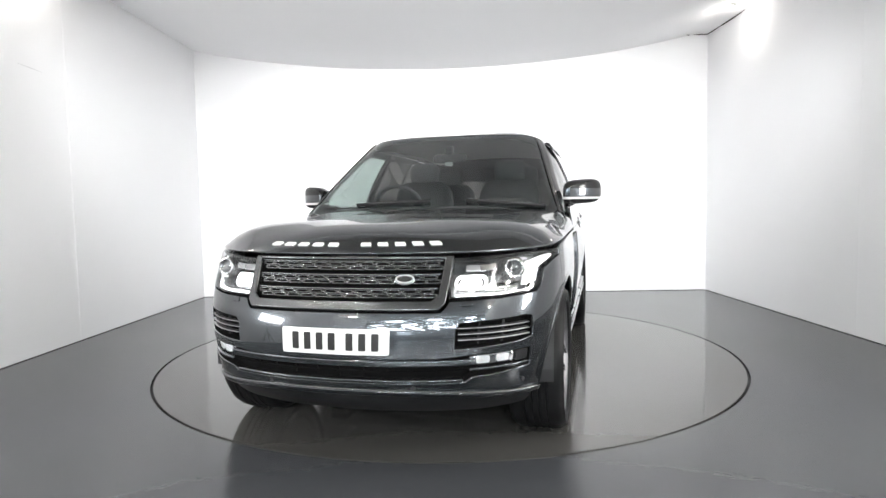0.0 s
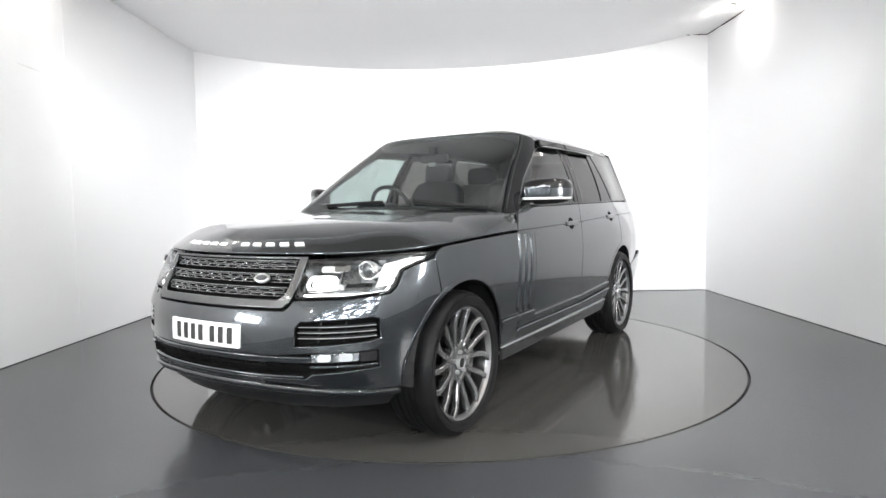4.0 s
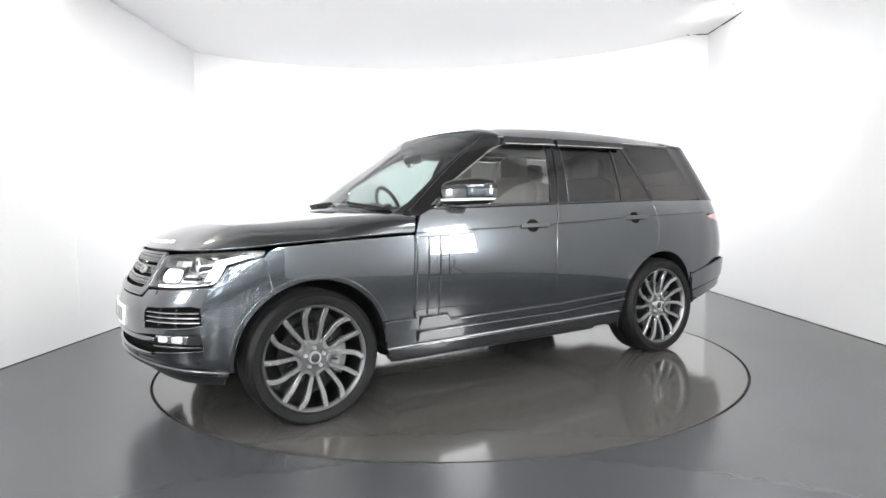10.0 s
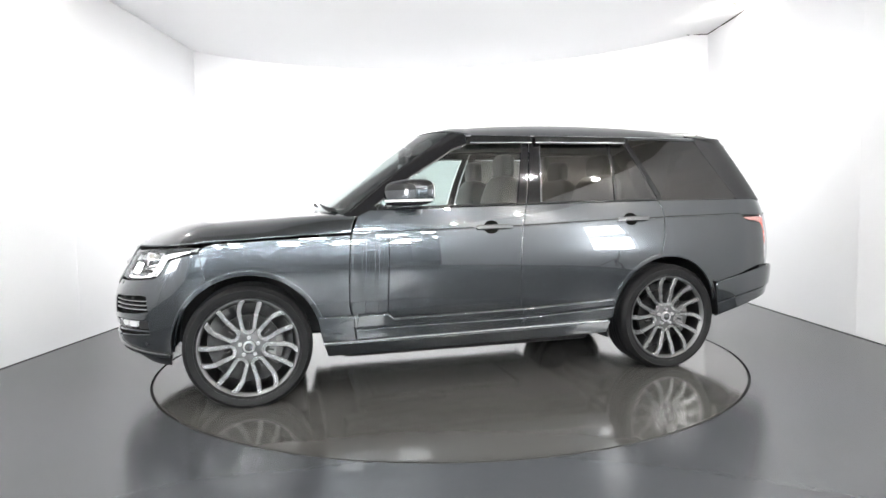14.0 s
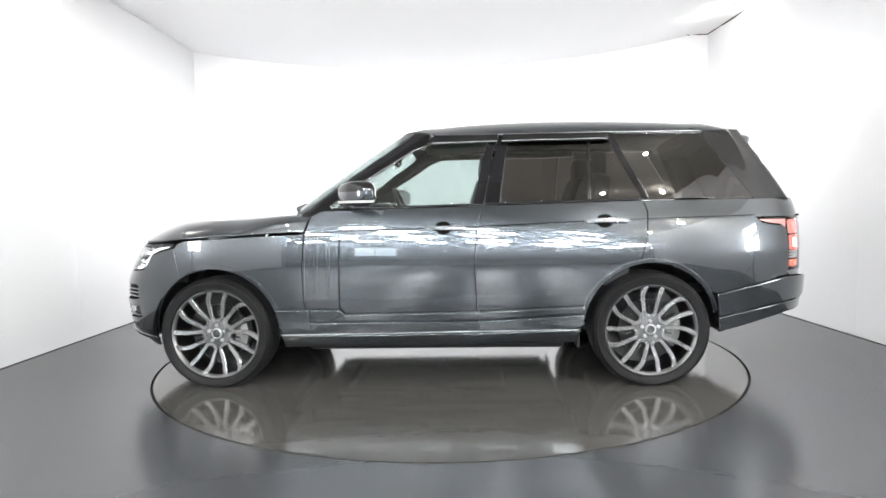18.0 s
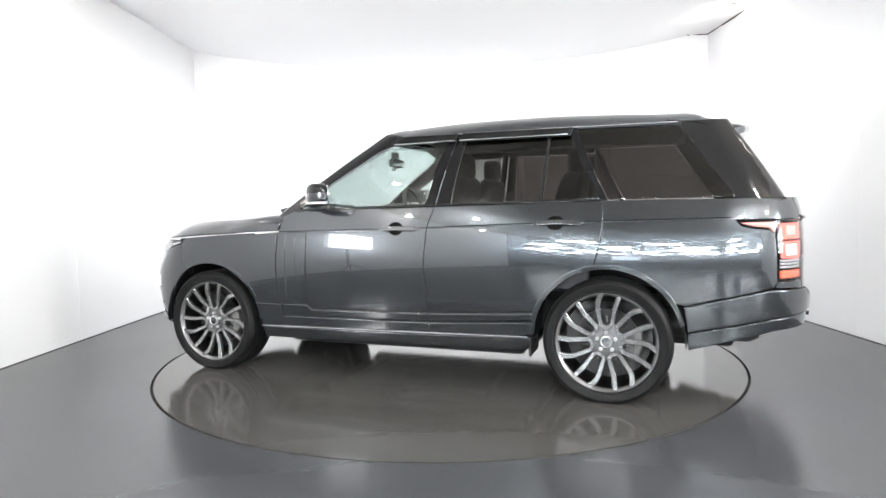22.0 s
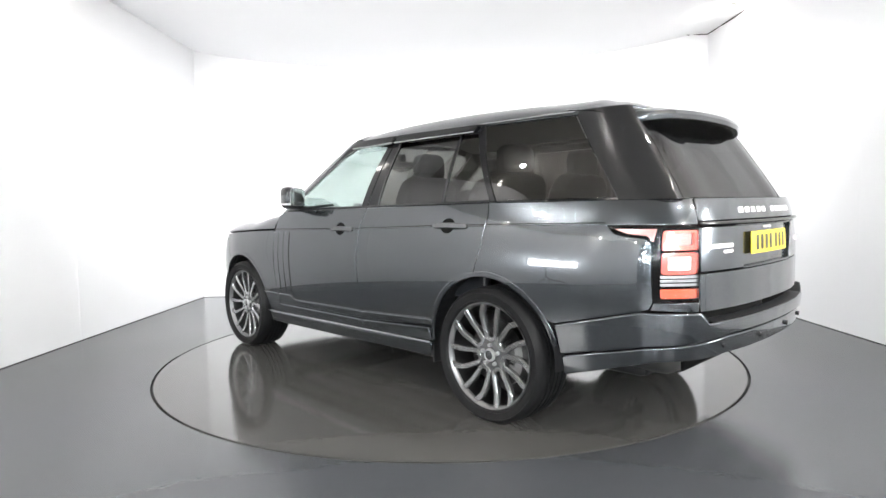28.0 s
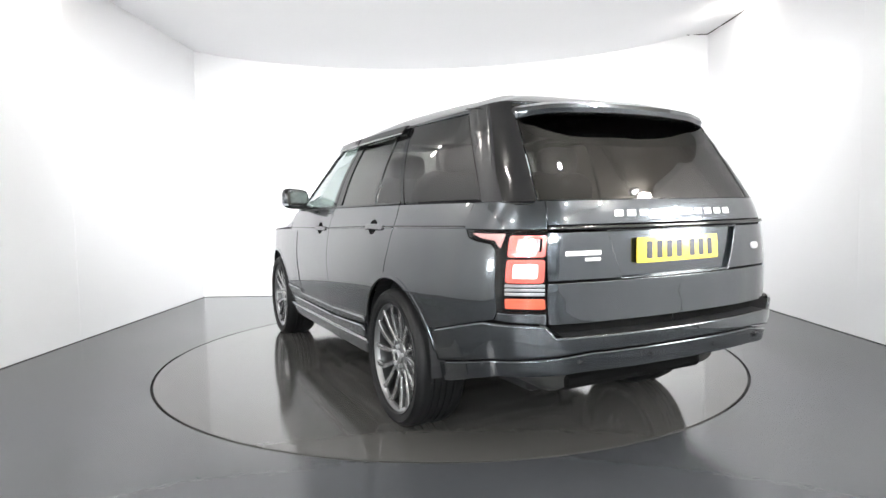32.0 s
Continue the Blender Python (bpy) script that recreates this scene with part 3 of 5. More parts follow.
def bonnet_xyz(u, r):
    """u along the edge from the nose, r from the edge (0) to the spine (1)."""
    e = body_xyz(u, bonnet_edge(np.abs(u)))
    ex, ey, ez = e[..., 0], e[..., 1], e[..., 2]
    sx = ex - .42 * step((ex - 1.5) / .7)
    zc = bonnet_mid(sx)
    t = 1 - np.clip(r, 0, 1)
    q = (1 - t ** 1.6) ** (1 + .6 * step((1.35 - ex) / .5))
    up = 1 - t ** (5 + 8 * step((2.12 - ex) / .45))
    return np.stack((ex + (sx - ex) * q, ey * (1 - q), ez + (zc - ez) * (up * .82 + .18 * r * (2 - r))), -1)


def roof_edge(u):
    """The height of the roof's edge: it arches over the windscreen."""
    return CAB_Z1 + .050 * (1 - np.minimum(np.abs(u) / 1.25, 1.0) ** 4)


def roof_xyz(u, r):
    e = cab_xyz(u, roof_edge(np.asarray(u, float)))
    ex, ey, ez = e[..., 0], e[..., 1], e[..., 2]
    sx = np.clip(ex, -1.75, -.05)
    t = 1 - np.clip(r, 0, 1)
    up = 1 - t ** (7 - 5.1 * step((ex - .02) / .25) - 3.5 * step((-1.95 - ex) / .15))
    q = 1 - t ** 1.3
    return np.stack((ex + (sx - ex) * q, ey * (1 - q), ez + (roof_mid(sx) - ez) * up), -1)

# ---------------------------------------------------------------- the car
B, C = body_xyz, cab_xyz
BW, CW = wrap(B), wrap(C)
NB, NC = BODY_LEN, CAB_LEN
car = tagged(new("car"), "dark grey metallic luxury four-wheel-drive car standing on a turntable", "car")
ARCH_F, ARCH_R, ARCH_RAD = (1.455, .385), (-1.455, .385), .445


def right_of(pts):
    """The same points on the right-hand side at the front, in reverse order."""
    return [(-u, z) for u, z in reversed(pts)]


def right_rear(pts, n=NB):
    return [(2 * n - u, z) for u, z in reversed(pts)]


LAMP = (front(B, (.505, .80), (.50, .83), (.485, .86), (.485, .90), (.505, .935), (.505, .972), (.70, .982)) + side(B, (2.0, .99), (1.85, .995), (1.715, .992), (1.735, .965), (1.83, .945), (1.91, .918), (1.955, .845), (1.985, .818)) + front(B, (.72, .803)))
GRILLE = front(B, (-.455, .765), (.455, .765), (.485, .80), (.497, .978), (-.497, .978), (-.485, .80))
VENT = front(B, (.535, .585), (.80, .600), (.845, .612), (.845, .70), (.82, .708), (.56, .695), (.54, .67))
INTAKE = front(B, (-.835, .555), (-.83, .475), (-.60, .455), (-.57, .432), (.57, .432), (.60, .455), (.83, .475), (.835, .555), (.60, .552), (.45, .538), (-.45, .538), (-.60, .552))
TAIL = (side(B, (-2.165, 1.103), (-2.20, 1.068), (-2.25, 1.055), (-2.345, 1.045), (-2.372, 1.02), (-2.378, .98), (-2.388, .752)) + rear(B, (.69, .752), (.672, 1.102)))
RECESS = rear(B, (.335, .888), (-.335, .888), (-.40, 1.088), (.40, 1.088))


def build_shell():
    """Black shell that paints in the dark of the shut lines; wheel housings and floor."""
    top = side(B, (-2.2, 1.17), (-1.0, 1.17), (.80, 1.16), (.83, 1.02), (1.62, .98), (1.66, .73))
    low = side(B, (1.915, .33), (1.905, .385)) + side(B, *arc(*ARCH_F, ARCH_RAD + .006, 0, 180, 16)) + side(B, (1.0, .30), (-.99, .30)) + side(B, *arc(*ARCH_R, ARCH_RAD + .006, 0, 165, 16)) + side(B, (-1.92, .40), (-2.1, .47))
    # added sheet whose black stands for the shade inside the panel gaps
    both("gap_backing", MATT, car, B, [(0.0, .37)] + low + [(NB, .52), (NB, 1.17)] + top + [(0.0, .73)], off=-.045, lip=0, res=.1)
    for cx, cz in (ARCH_F, ARCH_R):
        for s in (1, -1):
            vs, fs = [], []
            for i in range(25):
                a = radians(-4 + 188 * i / 24)
                for y, r in ((.93, ARCH_RAD + .005), (.80, ARCH_RAD + .02), (.48, ARCH_RAD + .02), (.48, .05)):
                    vs.append((cx + r * math.cos(a), s * y, cz + r * math.sin(a)))
            for i in range(24):
                for k in range(3):
                    fs.append((4 * i + k, 4 * i + k + 1, 4 * i + k + 5, 4 * i + k + 4))
            put("wheel_housing", mesh_of("wheel_housing", vs, fs, PLASTIC), car)
    bm = bmesh.new()
    box(bm, -1.0, 1.0, -.86, .86, .30, .36, .02)
    box(bm, -2.35, 1.95, -.46, .46, .33, .42, .03)
    part("floor_pan", bm, MATT, car, "black underbody")
    for x0, x1, y0, y1, z0, z1 in ((-.95, .72, -.60, .60, .215, .31), (-.55, .62, -.34, .34, .195, .22), (.1, .75, .36, .50, .20, .22), (-.9, -.35, -.50, -.36, .198, .22), (-2.2, -1.75, -.55, .55, .30, .38),
                                   (-.6, .7, -.30, .30, .235, .31), (-.95, -.4, .2, .52, .225, .31), (1.1, 1.85, -.42, .42, .22, .34), (-1.6, -1.25, -.35, .35, .23, .36),
                                   (-.92, .88, .62, .76, .215, .31), (-.92, .88, -.76, -.62, .215, .31)):
        bm = bmesh.new()
        box(bm, x0, x1, y0, y1, z0, z1, .03)
        part("underbody_guard", bm, PLASTIC, car)
    for s in (1, -1):
        vs, fs = lathe([(.001, -.36), (.10, -.36), (.135, -.31), (.135, .31), (.10, .36), (.001, .36)], "z", 20)
        put("silencer", mesh_of("silencer", [(v[2] - 1.98, v[0] + s * .46, v[1] * .7 + .42) for v in vs], fs, EXHAUST, True), car)
        for x in (1.5, -1.5):
            bm = bmesh.new()
            box(bm, x - .035, x + .035, min(s * .1, s * .72), max(s * .1, s * .72), .30, .36, .015)
            part("suspension_arm", bm, PLASTIC, car)
        bm = bmesh.new()
        box(bm, -1.00, -.985, s * .80 - .13, s * .80 + .12, .25, .36, .005)
        part("mud_flap", bm, PLASTIC, car)


def build_panels():
    wing = side(B, (1.725, .96), (1.70, .992), (1.65, 1.010), (1.31, 1.028), (.825, 1.045), (.842, .80), (.842, .59), (.815, .47), (.805, .365), (1.012, .365)) + side(B, *arc(*ARCH_F, ARCH_RAD, 178, 62, 14)) + side(B, (1.69, .785))
    both("front_wing", PAINT, car, B, wing)
    lip_f = side(B, *arc(*ARCH_F, ARCH_RAD - .012, 178, 2, 24)) + side(B, *arc(*ARCH_F, ARCH_RAD + .018, 4, 176, 24))
    both("arch_lip", PAINT, car, B, lip_f, off=.0025, gap=0, res=.03, roundness=.004)
    lip_r = side(B, *arc(*ARCH_R, ARCH_RAD - .012, 2, 168, 24)) + side(B, *arc(*ARCH_R, ARCH_RAD + .018, 166, 4, 24))
    both("arch_lip", PAINT, car, B, lip_r, off=.0025, gap=0, res=.03, roundness=.004)
    # doors
    fd = both("front_door", PAINT, car, B, side(B, (.775, 1.16), (.82, 1.048), (.842, .80), (.842, .59), (.815, .47), (.805, .367), (-.333, .372), (-.32, .45), (-.305, .84), (-.325, 1.07), (-.372, 1.212), (.70, 1.195)))
    rd = both("rear_door", PAINT, car, B, side(B, (-.372, 1.212), (-.325, 1.07), (-.305, .84), (-.32, .45), (-.333, .372), (-1.01, .388)) + side(B, *arc(*ARCH_R, ARCH_RAD, 1, 80, 14)) + side(B, (-1.39, .84), (-1.43, .98), (-1.447, 1.15), (-1.425, 1.226)))
    q = side(B, (-1.425, 1.226), (-1.447, 1.15), (-1.43, .98), (-1.39, .84)) + side(B, *arc(*ARCH_R, ARCH_RAD, 83, 148, 10)) + side(B, (-1.9, .605), (-2.372, .715), (-2.388, .752), (-2.378, .98), (-2.372, 1.02), (-2.345, 1.045), (-2.25, 1.055), (-2.20, 1.068), (-2.165, 1.103)) + rear(B, (.672, 1.103), (.655, 1.228))
    both("rear_quarter", PAINT, car, B, q)
    both("tail_corner", PAINT, car, B, side(B, (-2.372, .712), (-2.388, .750)) + rear(B, (.69, .750), (.69, .70)))
    # crease strips and mouldings on the doors
    both("lower_moulding", PAINT, fd, B, side(B, (.60, .535), (.565, .497), (-.328, .507), (-.328, .455), (.80, .452), (.79, .535)), off=lambda u, z: .003 + .22 * (z - .45), gap=.001, roundness=.005)
    both("door_guard", PAINT, fd, B, side(B, (.805, .446), (-.330, .448), (-.333, .376), (.80, .371)), off=lambda u, z: .003 + .27 * (z - .37), gap=.001, roundness=.006)
    both("lower_moulding", PAINT, rd, B, side(B, (-.334, .507), (-1.025, .535), (-1.018, .492), (-.334, .455)), off=lambda u, z: .003 + .22 * (z - .45), gap=.001, roundness=.005)
    both("door_guard", PAINT, rd, B, side(B, (-.335, .448), (-1.016, .484), (-1.006, .394), (-.337, .376)), off=lambda u, z: .003 + .27 * (z - .37), gap=.001, roundness=.006)
    both("wing_moulding", PAINT, car, B, side(B, (.815, .535), (1.04, .535), (1.018, .455), (.812, .452)), off=lambda u, z: .003 + .22 * (z - .45), gap=.001, roundness=.005)
    # shoulder line: a thin raised bead, with the groove's shade painted as a black strip
    both("shoulder_shade", PILLAR, fd, B, side(B, (0.815, 1.0565), (0.02, 1.0705), (0.02, 1.0645), (0.815, 1.0505)), off=.0012, gap=0, roundness=.0006, res=.06)
    both("shoulder_bead", PAINT, fd, B, side(B, (.815, 1.050), (.02, 1.064), (.02, 1.058), (.815, 1.043)), off=.0035, gap=0, roundness=.002, res=.06)
    both("shoulder_shade", PILLAR, fd, B, side(B, (-0.25, 1.0745), (-0.32, 1.0765), (-0.32, 1.0705), (-0.25, 1.0685)), off=.0012, gap=0, roundness=.0006, res=.06)
    both("shoulder_bead", PAINT, fd, B, side(B, (-.25, 1.068), (-.32, 1.070), (-.32, 1.064), (-.25, 1.062)), off=.0035, gap=0, roundness=.002, res=.06)
    both("shoulder_shade", PILLAR, rd, B, side(B, (-0.33, 1.0775), (-1.03, 1.0995), (-1.03, 1.0935), (-0.33, 1.0715)), off=.0012, gap=0, roundness=.0006, res=.06)
    both("shoulder_bead", PAINT, rd, B, side(B, (-.33, 1.071), (-1.03, 1.093), (-1.03, 1.087), (-.33, 1.065)), off=.0035, gap=0, roundness=.002, res=.06)
    both("shoulder_shade", PILLAR, rd, B, side(B, (-1.32, 1.1045), (-1.43, 1.1065), (-1.43, 1.1005), (-1.32, 1.0985)), off=.0012, gap=0, roundness=.0006, res=.06)
    both("shoulder_bead", PAINT, rd, B, side(B, (-1.32, 1.098), (-1.43, 1.10), (-1.43, 1.094), (-1.32, 1.092)), off=.0035, gap=0, roundness=.002, res=.06)
    both("shoulder_shade", PILLAR, car, B, side(B, (-1.45, 1.1085), (-2.15, 1.1185), (-2.15, 1.1125), (-1.45, 1.1025)), off=.0012, gap=0, roundness=.0006, res=.06)
    both("shoulder_bead", PAINT, car, B, side(B, (-1.45, 1.102), (-2.15, 1.112), (-2.15, 1.106), (-1.45, 1.096)), off=.0035, gap=0, roundness=.002, res=.06)
    # side gills on the doors
    for x0, x1 in ((.815, .752), (.732, .668), (.648, .585)):
        both("gill", PAINT, fd, B, side(B, (x0, 1.028), (x1, 1.03), (x1 + .018, .545), (x0 + .016, .545)), off=lambda u, z, a=u_at(B, .8, x=x0): .010 - .13 * np.clip(u - a, 0, .065), gap=0, roundness=.005, res=.04, label="raised painted gill blade")
    # waist seals
    both("waist_seal", BLACK, fd, B, side(B, (.66, 1.196), (-.372, 1.213), (-.372, 1.226), (.62, 1.214)), off=.004, gap=0, roundness=.003)
    both("waist_seal", BLACK, rd, B, side(B, (-.378, 1.213), (-1.425, 1.227), (-1.43, 1.240), (-.38, 1.226)), off=.004, gap=0, roundness=.003)
    both("sill", PAINT, car, B, side(B, (1.012, .361), (.985, .275), (-.975, .292), (-1.005, .383), (-.33, .367), (.5, .362)), off=.012, roundness=.007)
    # edge highlight of the sill, painted as a thin silver strip
    both("sill_glint", SILVER, car, B, side(B, (1.008, .3635), (-.98, .3835), (-.98, .3800), (1.008, .3600)), off=.014, gap=0, roundness=.0012)
    # highlight on the mouldings' top edge, put in as pale grey beads
    both("moulding_glint", GRILLE_GREY, fd, B, side(B, (.605, .5385), (.566, .5005), (-.326, .5105), (-.326, .5065), (.568, .4960), (.610, .5385)), off=.0125, gap=0, roundness=.0012)
    both("moulding_glint", GRILLE_GREY, rd, B, side(B, (-.336, .5105), (-1.022, .5385), (-1.022, .5345), (-.336, .5065)), off=.0125, gap=0, roundness=.0012)
    # shade in the step crease of the doors, painted as raised black strips
    both("step_shade", PILLAR, fd, B, side(B, (.588, 1.03), (.580, 1.03), (.597, .5475), (.564, .5115), (-.327, .5195), (-.327, .5125), (.567, .5035), (.605, .5425)), off=.0018, gap=0, roundness=.0008, res=.05)
    both("step_shade", PILLAR, rd, B, side(B, (-.335, .5195), (-1.024, .5475), (-1.024, .5405), (-.335, .5125)), off=.0018, gap=0, roundness=.0008, res=.05)
    # front bumper
    s = side(B, (1.985, .812), (1.955, .838), (1.91, .912), (1.83, .939), (1.735, .959), (1.722, .958), (1.688, .785)) + side(B, *arc(*ARCH_F, ARCH_RAD, 58, 0, 14)) + side(B, (1.915, .330))
    mid = front(B, (-.505, .79), (-.49, .765), (-.47, .745), (.47, .745), (.49, .765), (.505, .79), (.72, .797))
    bump = mid + s + front(B, (.6, .356), (.3, .374), (-.3, .374), (-.6, .356)) + right_of(s) + front(B, (-.72, .797))
    fb = skin("front_bumper", PAINT, car, B, bump, holes=[VENT, right_of(VENT), INTAKE])
    s = side(B, (1.915, .326), (1.93, .255))
    skin("front_valance", PLASTIC, car, B, front(B, (-.6, .352), (-.3, .370), (.3, .370), (.6, .352)) + s + front(B, (.6, .245), (-.6, .245)) + right_of(s), off=-.01)
    s = side(B, (1.915, .346), (1.918, .326))
    skin("lip_line", PAINT, car, B, front(B, (-.6, .378), (-.3, .398), (.3, .398), (.6, .378)) + s + front(B, (.6, .356), (.3, .374), (-.3, .374), (-.6, .356)) + right_of(s), off=.014, gap=0, roundness=.006)
    # reflection along the bumper lip drawn as a thin pale strip
    s = side(B, (1.915, .350), (1.916, .3465))
    skin("lip_glint", GRILLE_GREY, car, B, front(B, (-.6, .3855), (-.3, .4055), (.3, .4055), (.6, .3855)) + s + front(B, (.6, .3815), (.3, .4015), (-.3, .4015), (-.6, .3815)) + right_of(s), off=.016, gap=0, roundness=.001)
    # grille
    gr = new("grille")
    gr.parent = car
    tray("backing", MATT, gr, B, GRILLE, .075)
    inner = front(B, (-.425, .792), (.425, .792), (.455, .815), (.468, .972), (-.468, .972), (-.455, .815))
    outer = front(B, (-.46, .752), (.46, .752), (.488, .780), (.504, .983), (-.504, .983), (-.488, .780))
    skin("surround", GRILLE_GREY, gr, B, outer, holes=[inner], off=.006, gap=.001, res=.03, roundness=.006, label="satin grey grille surround")
    for zc in (.948, .888, .828):
        wid = .462 if zc > .9 else (.458 if zc > .85 else .448)
        w = front(B, (wid, zc))[0][0]
        skin("bar", GRILLE_GREY, gr, B, rrect(0, zc + .0200, 2 * w, .0055, .3), off=-.006, gap=0, roundness=.003, res=.03)
        for k, dz in ((0, .0092), (1, -.0092)):
            n = 12
            pitch = 2 * w / n
            vs, fs, ns = [], [], []
            for i in range(n):
                u = -w + (i + .5) * pitch + (.02 if k else -.012)
                if abs(u) > w - pitch * .4:
                    u = math.copysign(w - pitch * .42, u)
                lo = [(u - pitch * .49, zc + dz), (u - pitch * .42, zc + dz - .0078), (u + pitch * .42, zc + dz - .0078), (u + pitch * .49, zc + dz), (u + pitch * .42, zc + dz + .0078), (u - pitch * .42, zc + dz + .0078)]
                hole = [(u + (a - u) * .80, zc + dz + (b - zc - dz) * .60) for a, b in lo]
                v, f, nn = sheet(B, lo, holes=[hole], gap=0, off=-.012, lip=.018, roundness=.0015, res=.05)
                fs += [tuple(j + len(vs) for j in t) for t in f]
                vs += list(v)
                ns += list(nn)
            put("slot_lattice", mesh_of("slot_lattice", vs, fs, SLOT, True, ns), gr, "dark hexagonal slot lattice")
    ub = front(B, (.30, .882))[0]
    skin("badge", SILVER, gr, B, oval(ub[0], .882, .088, .040), off=.012, gap=0, roundness=.004, res=.02, label="plain silver oval badge")
    skin("badge_field", GRILLE_GREY, gr, B, oval(ub[0], .882, .070, .026), off=.0135, gap=0, roundness=.002, res=.02, lip=.003, label="grey badge field")
    # bumper side vents and lamps
    for sgn in (1, -1):
        lp = VENT if sgn > 0 else right_of(VENT)
        tray("vent_backing", MATT, fb, B, lp, .05)
        for zc in (.622, .648, .674):
            u0, u1 = front(B, (.55, zc))[0][0], front(B, (.838, zc))[0][0]
            m, w = sgn * (u0 + u1) / 2, u1 - u0
            skin("vent_slat", PLASTIC, fb, B, rrect(m, zc + .003, w, .006, .3), off=-.014, gap=0, roundness=.002, res=.04)
            skin("vent_trim", SILVER, fb, B, rrect(m, zc, w, .0024, .3), off=-.005, gap=0, roundness=.001, res=.04)
        for yy in (.64, .74):
            u0 = front(B, (yy, .65))[0][0]
            skin("vent_post", PLASTIC, fb, B, rrect(sgn * u0, .65, .006, .10, .3), off=-.018, gap=0, roundness=.001, res=.04)
    tray("intake_backing", MATT, fb, B, INTAKE, .07)
    w = front(B, (.60, .505))[0][0]
    skin("intake_bar", PAINT, fb, B, rrect(0, .520, 2 * w, .030, .3), off=-.004, gap=0, roundness=.006, res=.05)
    skin("intake_mesh", MATT, fb, B, rrect(0, .468, 2 * w, .010, .3), off=-.03, gap=0, roundness=.002, res=.05)
    for i in range(-4, 5):
        skin("intake_rib", MATT, fb, B, rrect(i * .12, .475, .012, .06, .3), off=-.035, gap=0, roundness=.002, res=.04)
    w = front(B, (.56, .44))[0][0]
    skin("intake_lip", PAINT, fb, B, rrect(0, .440, 2 * w, .012, .4), off=.006, gap=0, roundness=.004, res=.05)
    for sgn in (1, -1):
        u0, u1 = front(B, (.598, .52))[0][0], front(B, (.782, .52))[0][0]
        u2 = front(B, (.832, .52))[0][0]
        fog = skin("fog_lamp", CHROME, car, B, rrect(sgn * (u0 + u1) / 2, .524, u1 - u0, .046, .25), off=-.022, gap=0, roundness=.004, res=.03, label="clear fog lamp with chrome reflector")
        skin("lens", LENS, fog, B, rrect(sgn * (u0 + u1) / 2, .524, u1 - u0, .046, .25), off=-.006, gap=0, roundness=.002, res=.03, lip=.016)
        for f in (.28, .72):
            skin("reflector", LETTER, fog, B, rrect(sgn * (u0 + (u1 - u0) * f), .525, .066, .032, .3), off=-.016, gap=0, roundness=.001, res=.02)
        skin("fog_bezel", PLASTIC, fb, B, rrect(sgn * (u1 + u2) / 2, .524, u2 - u1 - .004, .046, .2), off=-.012, gap=0, roundness=.003, res=.03)
        skin("fog_trim", PAINT, fb, B, rrect(sgn * (u0 + u2) / 2, .486, u2 - u0, .012, .4), off=-.002, gap=0, roundness=.003, res=.04)
        uw = front(B, (.58, .775))[0][0]
        skin("washer_cover", PAINT, fb, B, rrect(sgn * uw, .777, .055, .022, .25), off=.003, gap=.001, roundness=.002, res=.03)
        for yy in (.35, .80):
            us = front(B, (yy, .40))[0][0]
            skin("parking_sensor", PLASTIC, fb, B, oval(sgn * us, .408, .022, .022, 12), off=.003, gap=0, roundness=.001, res=.03)
    # bonnet
    ue, uc = BONNET_END, u_at(B, 1.05, x=1.03)
    bl = [(u_at(B, 1.05, x=px), r) for px, r in ((.824, 0.0), (.805, .05), (.786, .10), (.790, .14), (.822, .19), (.94, .36))] + [ (uc, .62), (uc, .985)]
    skin("bonnet", PAINT, car, bonnet_xyz, bl + [(-u, r) for u, r in reversed(bl)], res=.05)
    un = u_at(B, 1.05, x=.70)
    skin("cowl", PLASTIC, car, bonnet_xyz, [(ue - .02, .12), (un, .12), (un, .985), (uc - .02, .985), (uc - .02, .62)], off=-.012, res=.06)
    skin("cowl", PLASTIC, car, bonnet_xyz, [(ue - .02, .12), (un, .12), (un, .985), (uc - .02, .985), (uc - .02, .62)], off=-.012, res=.06, mirror=True)


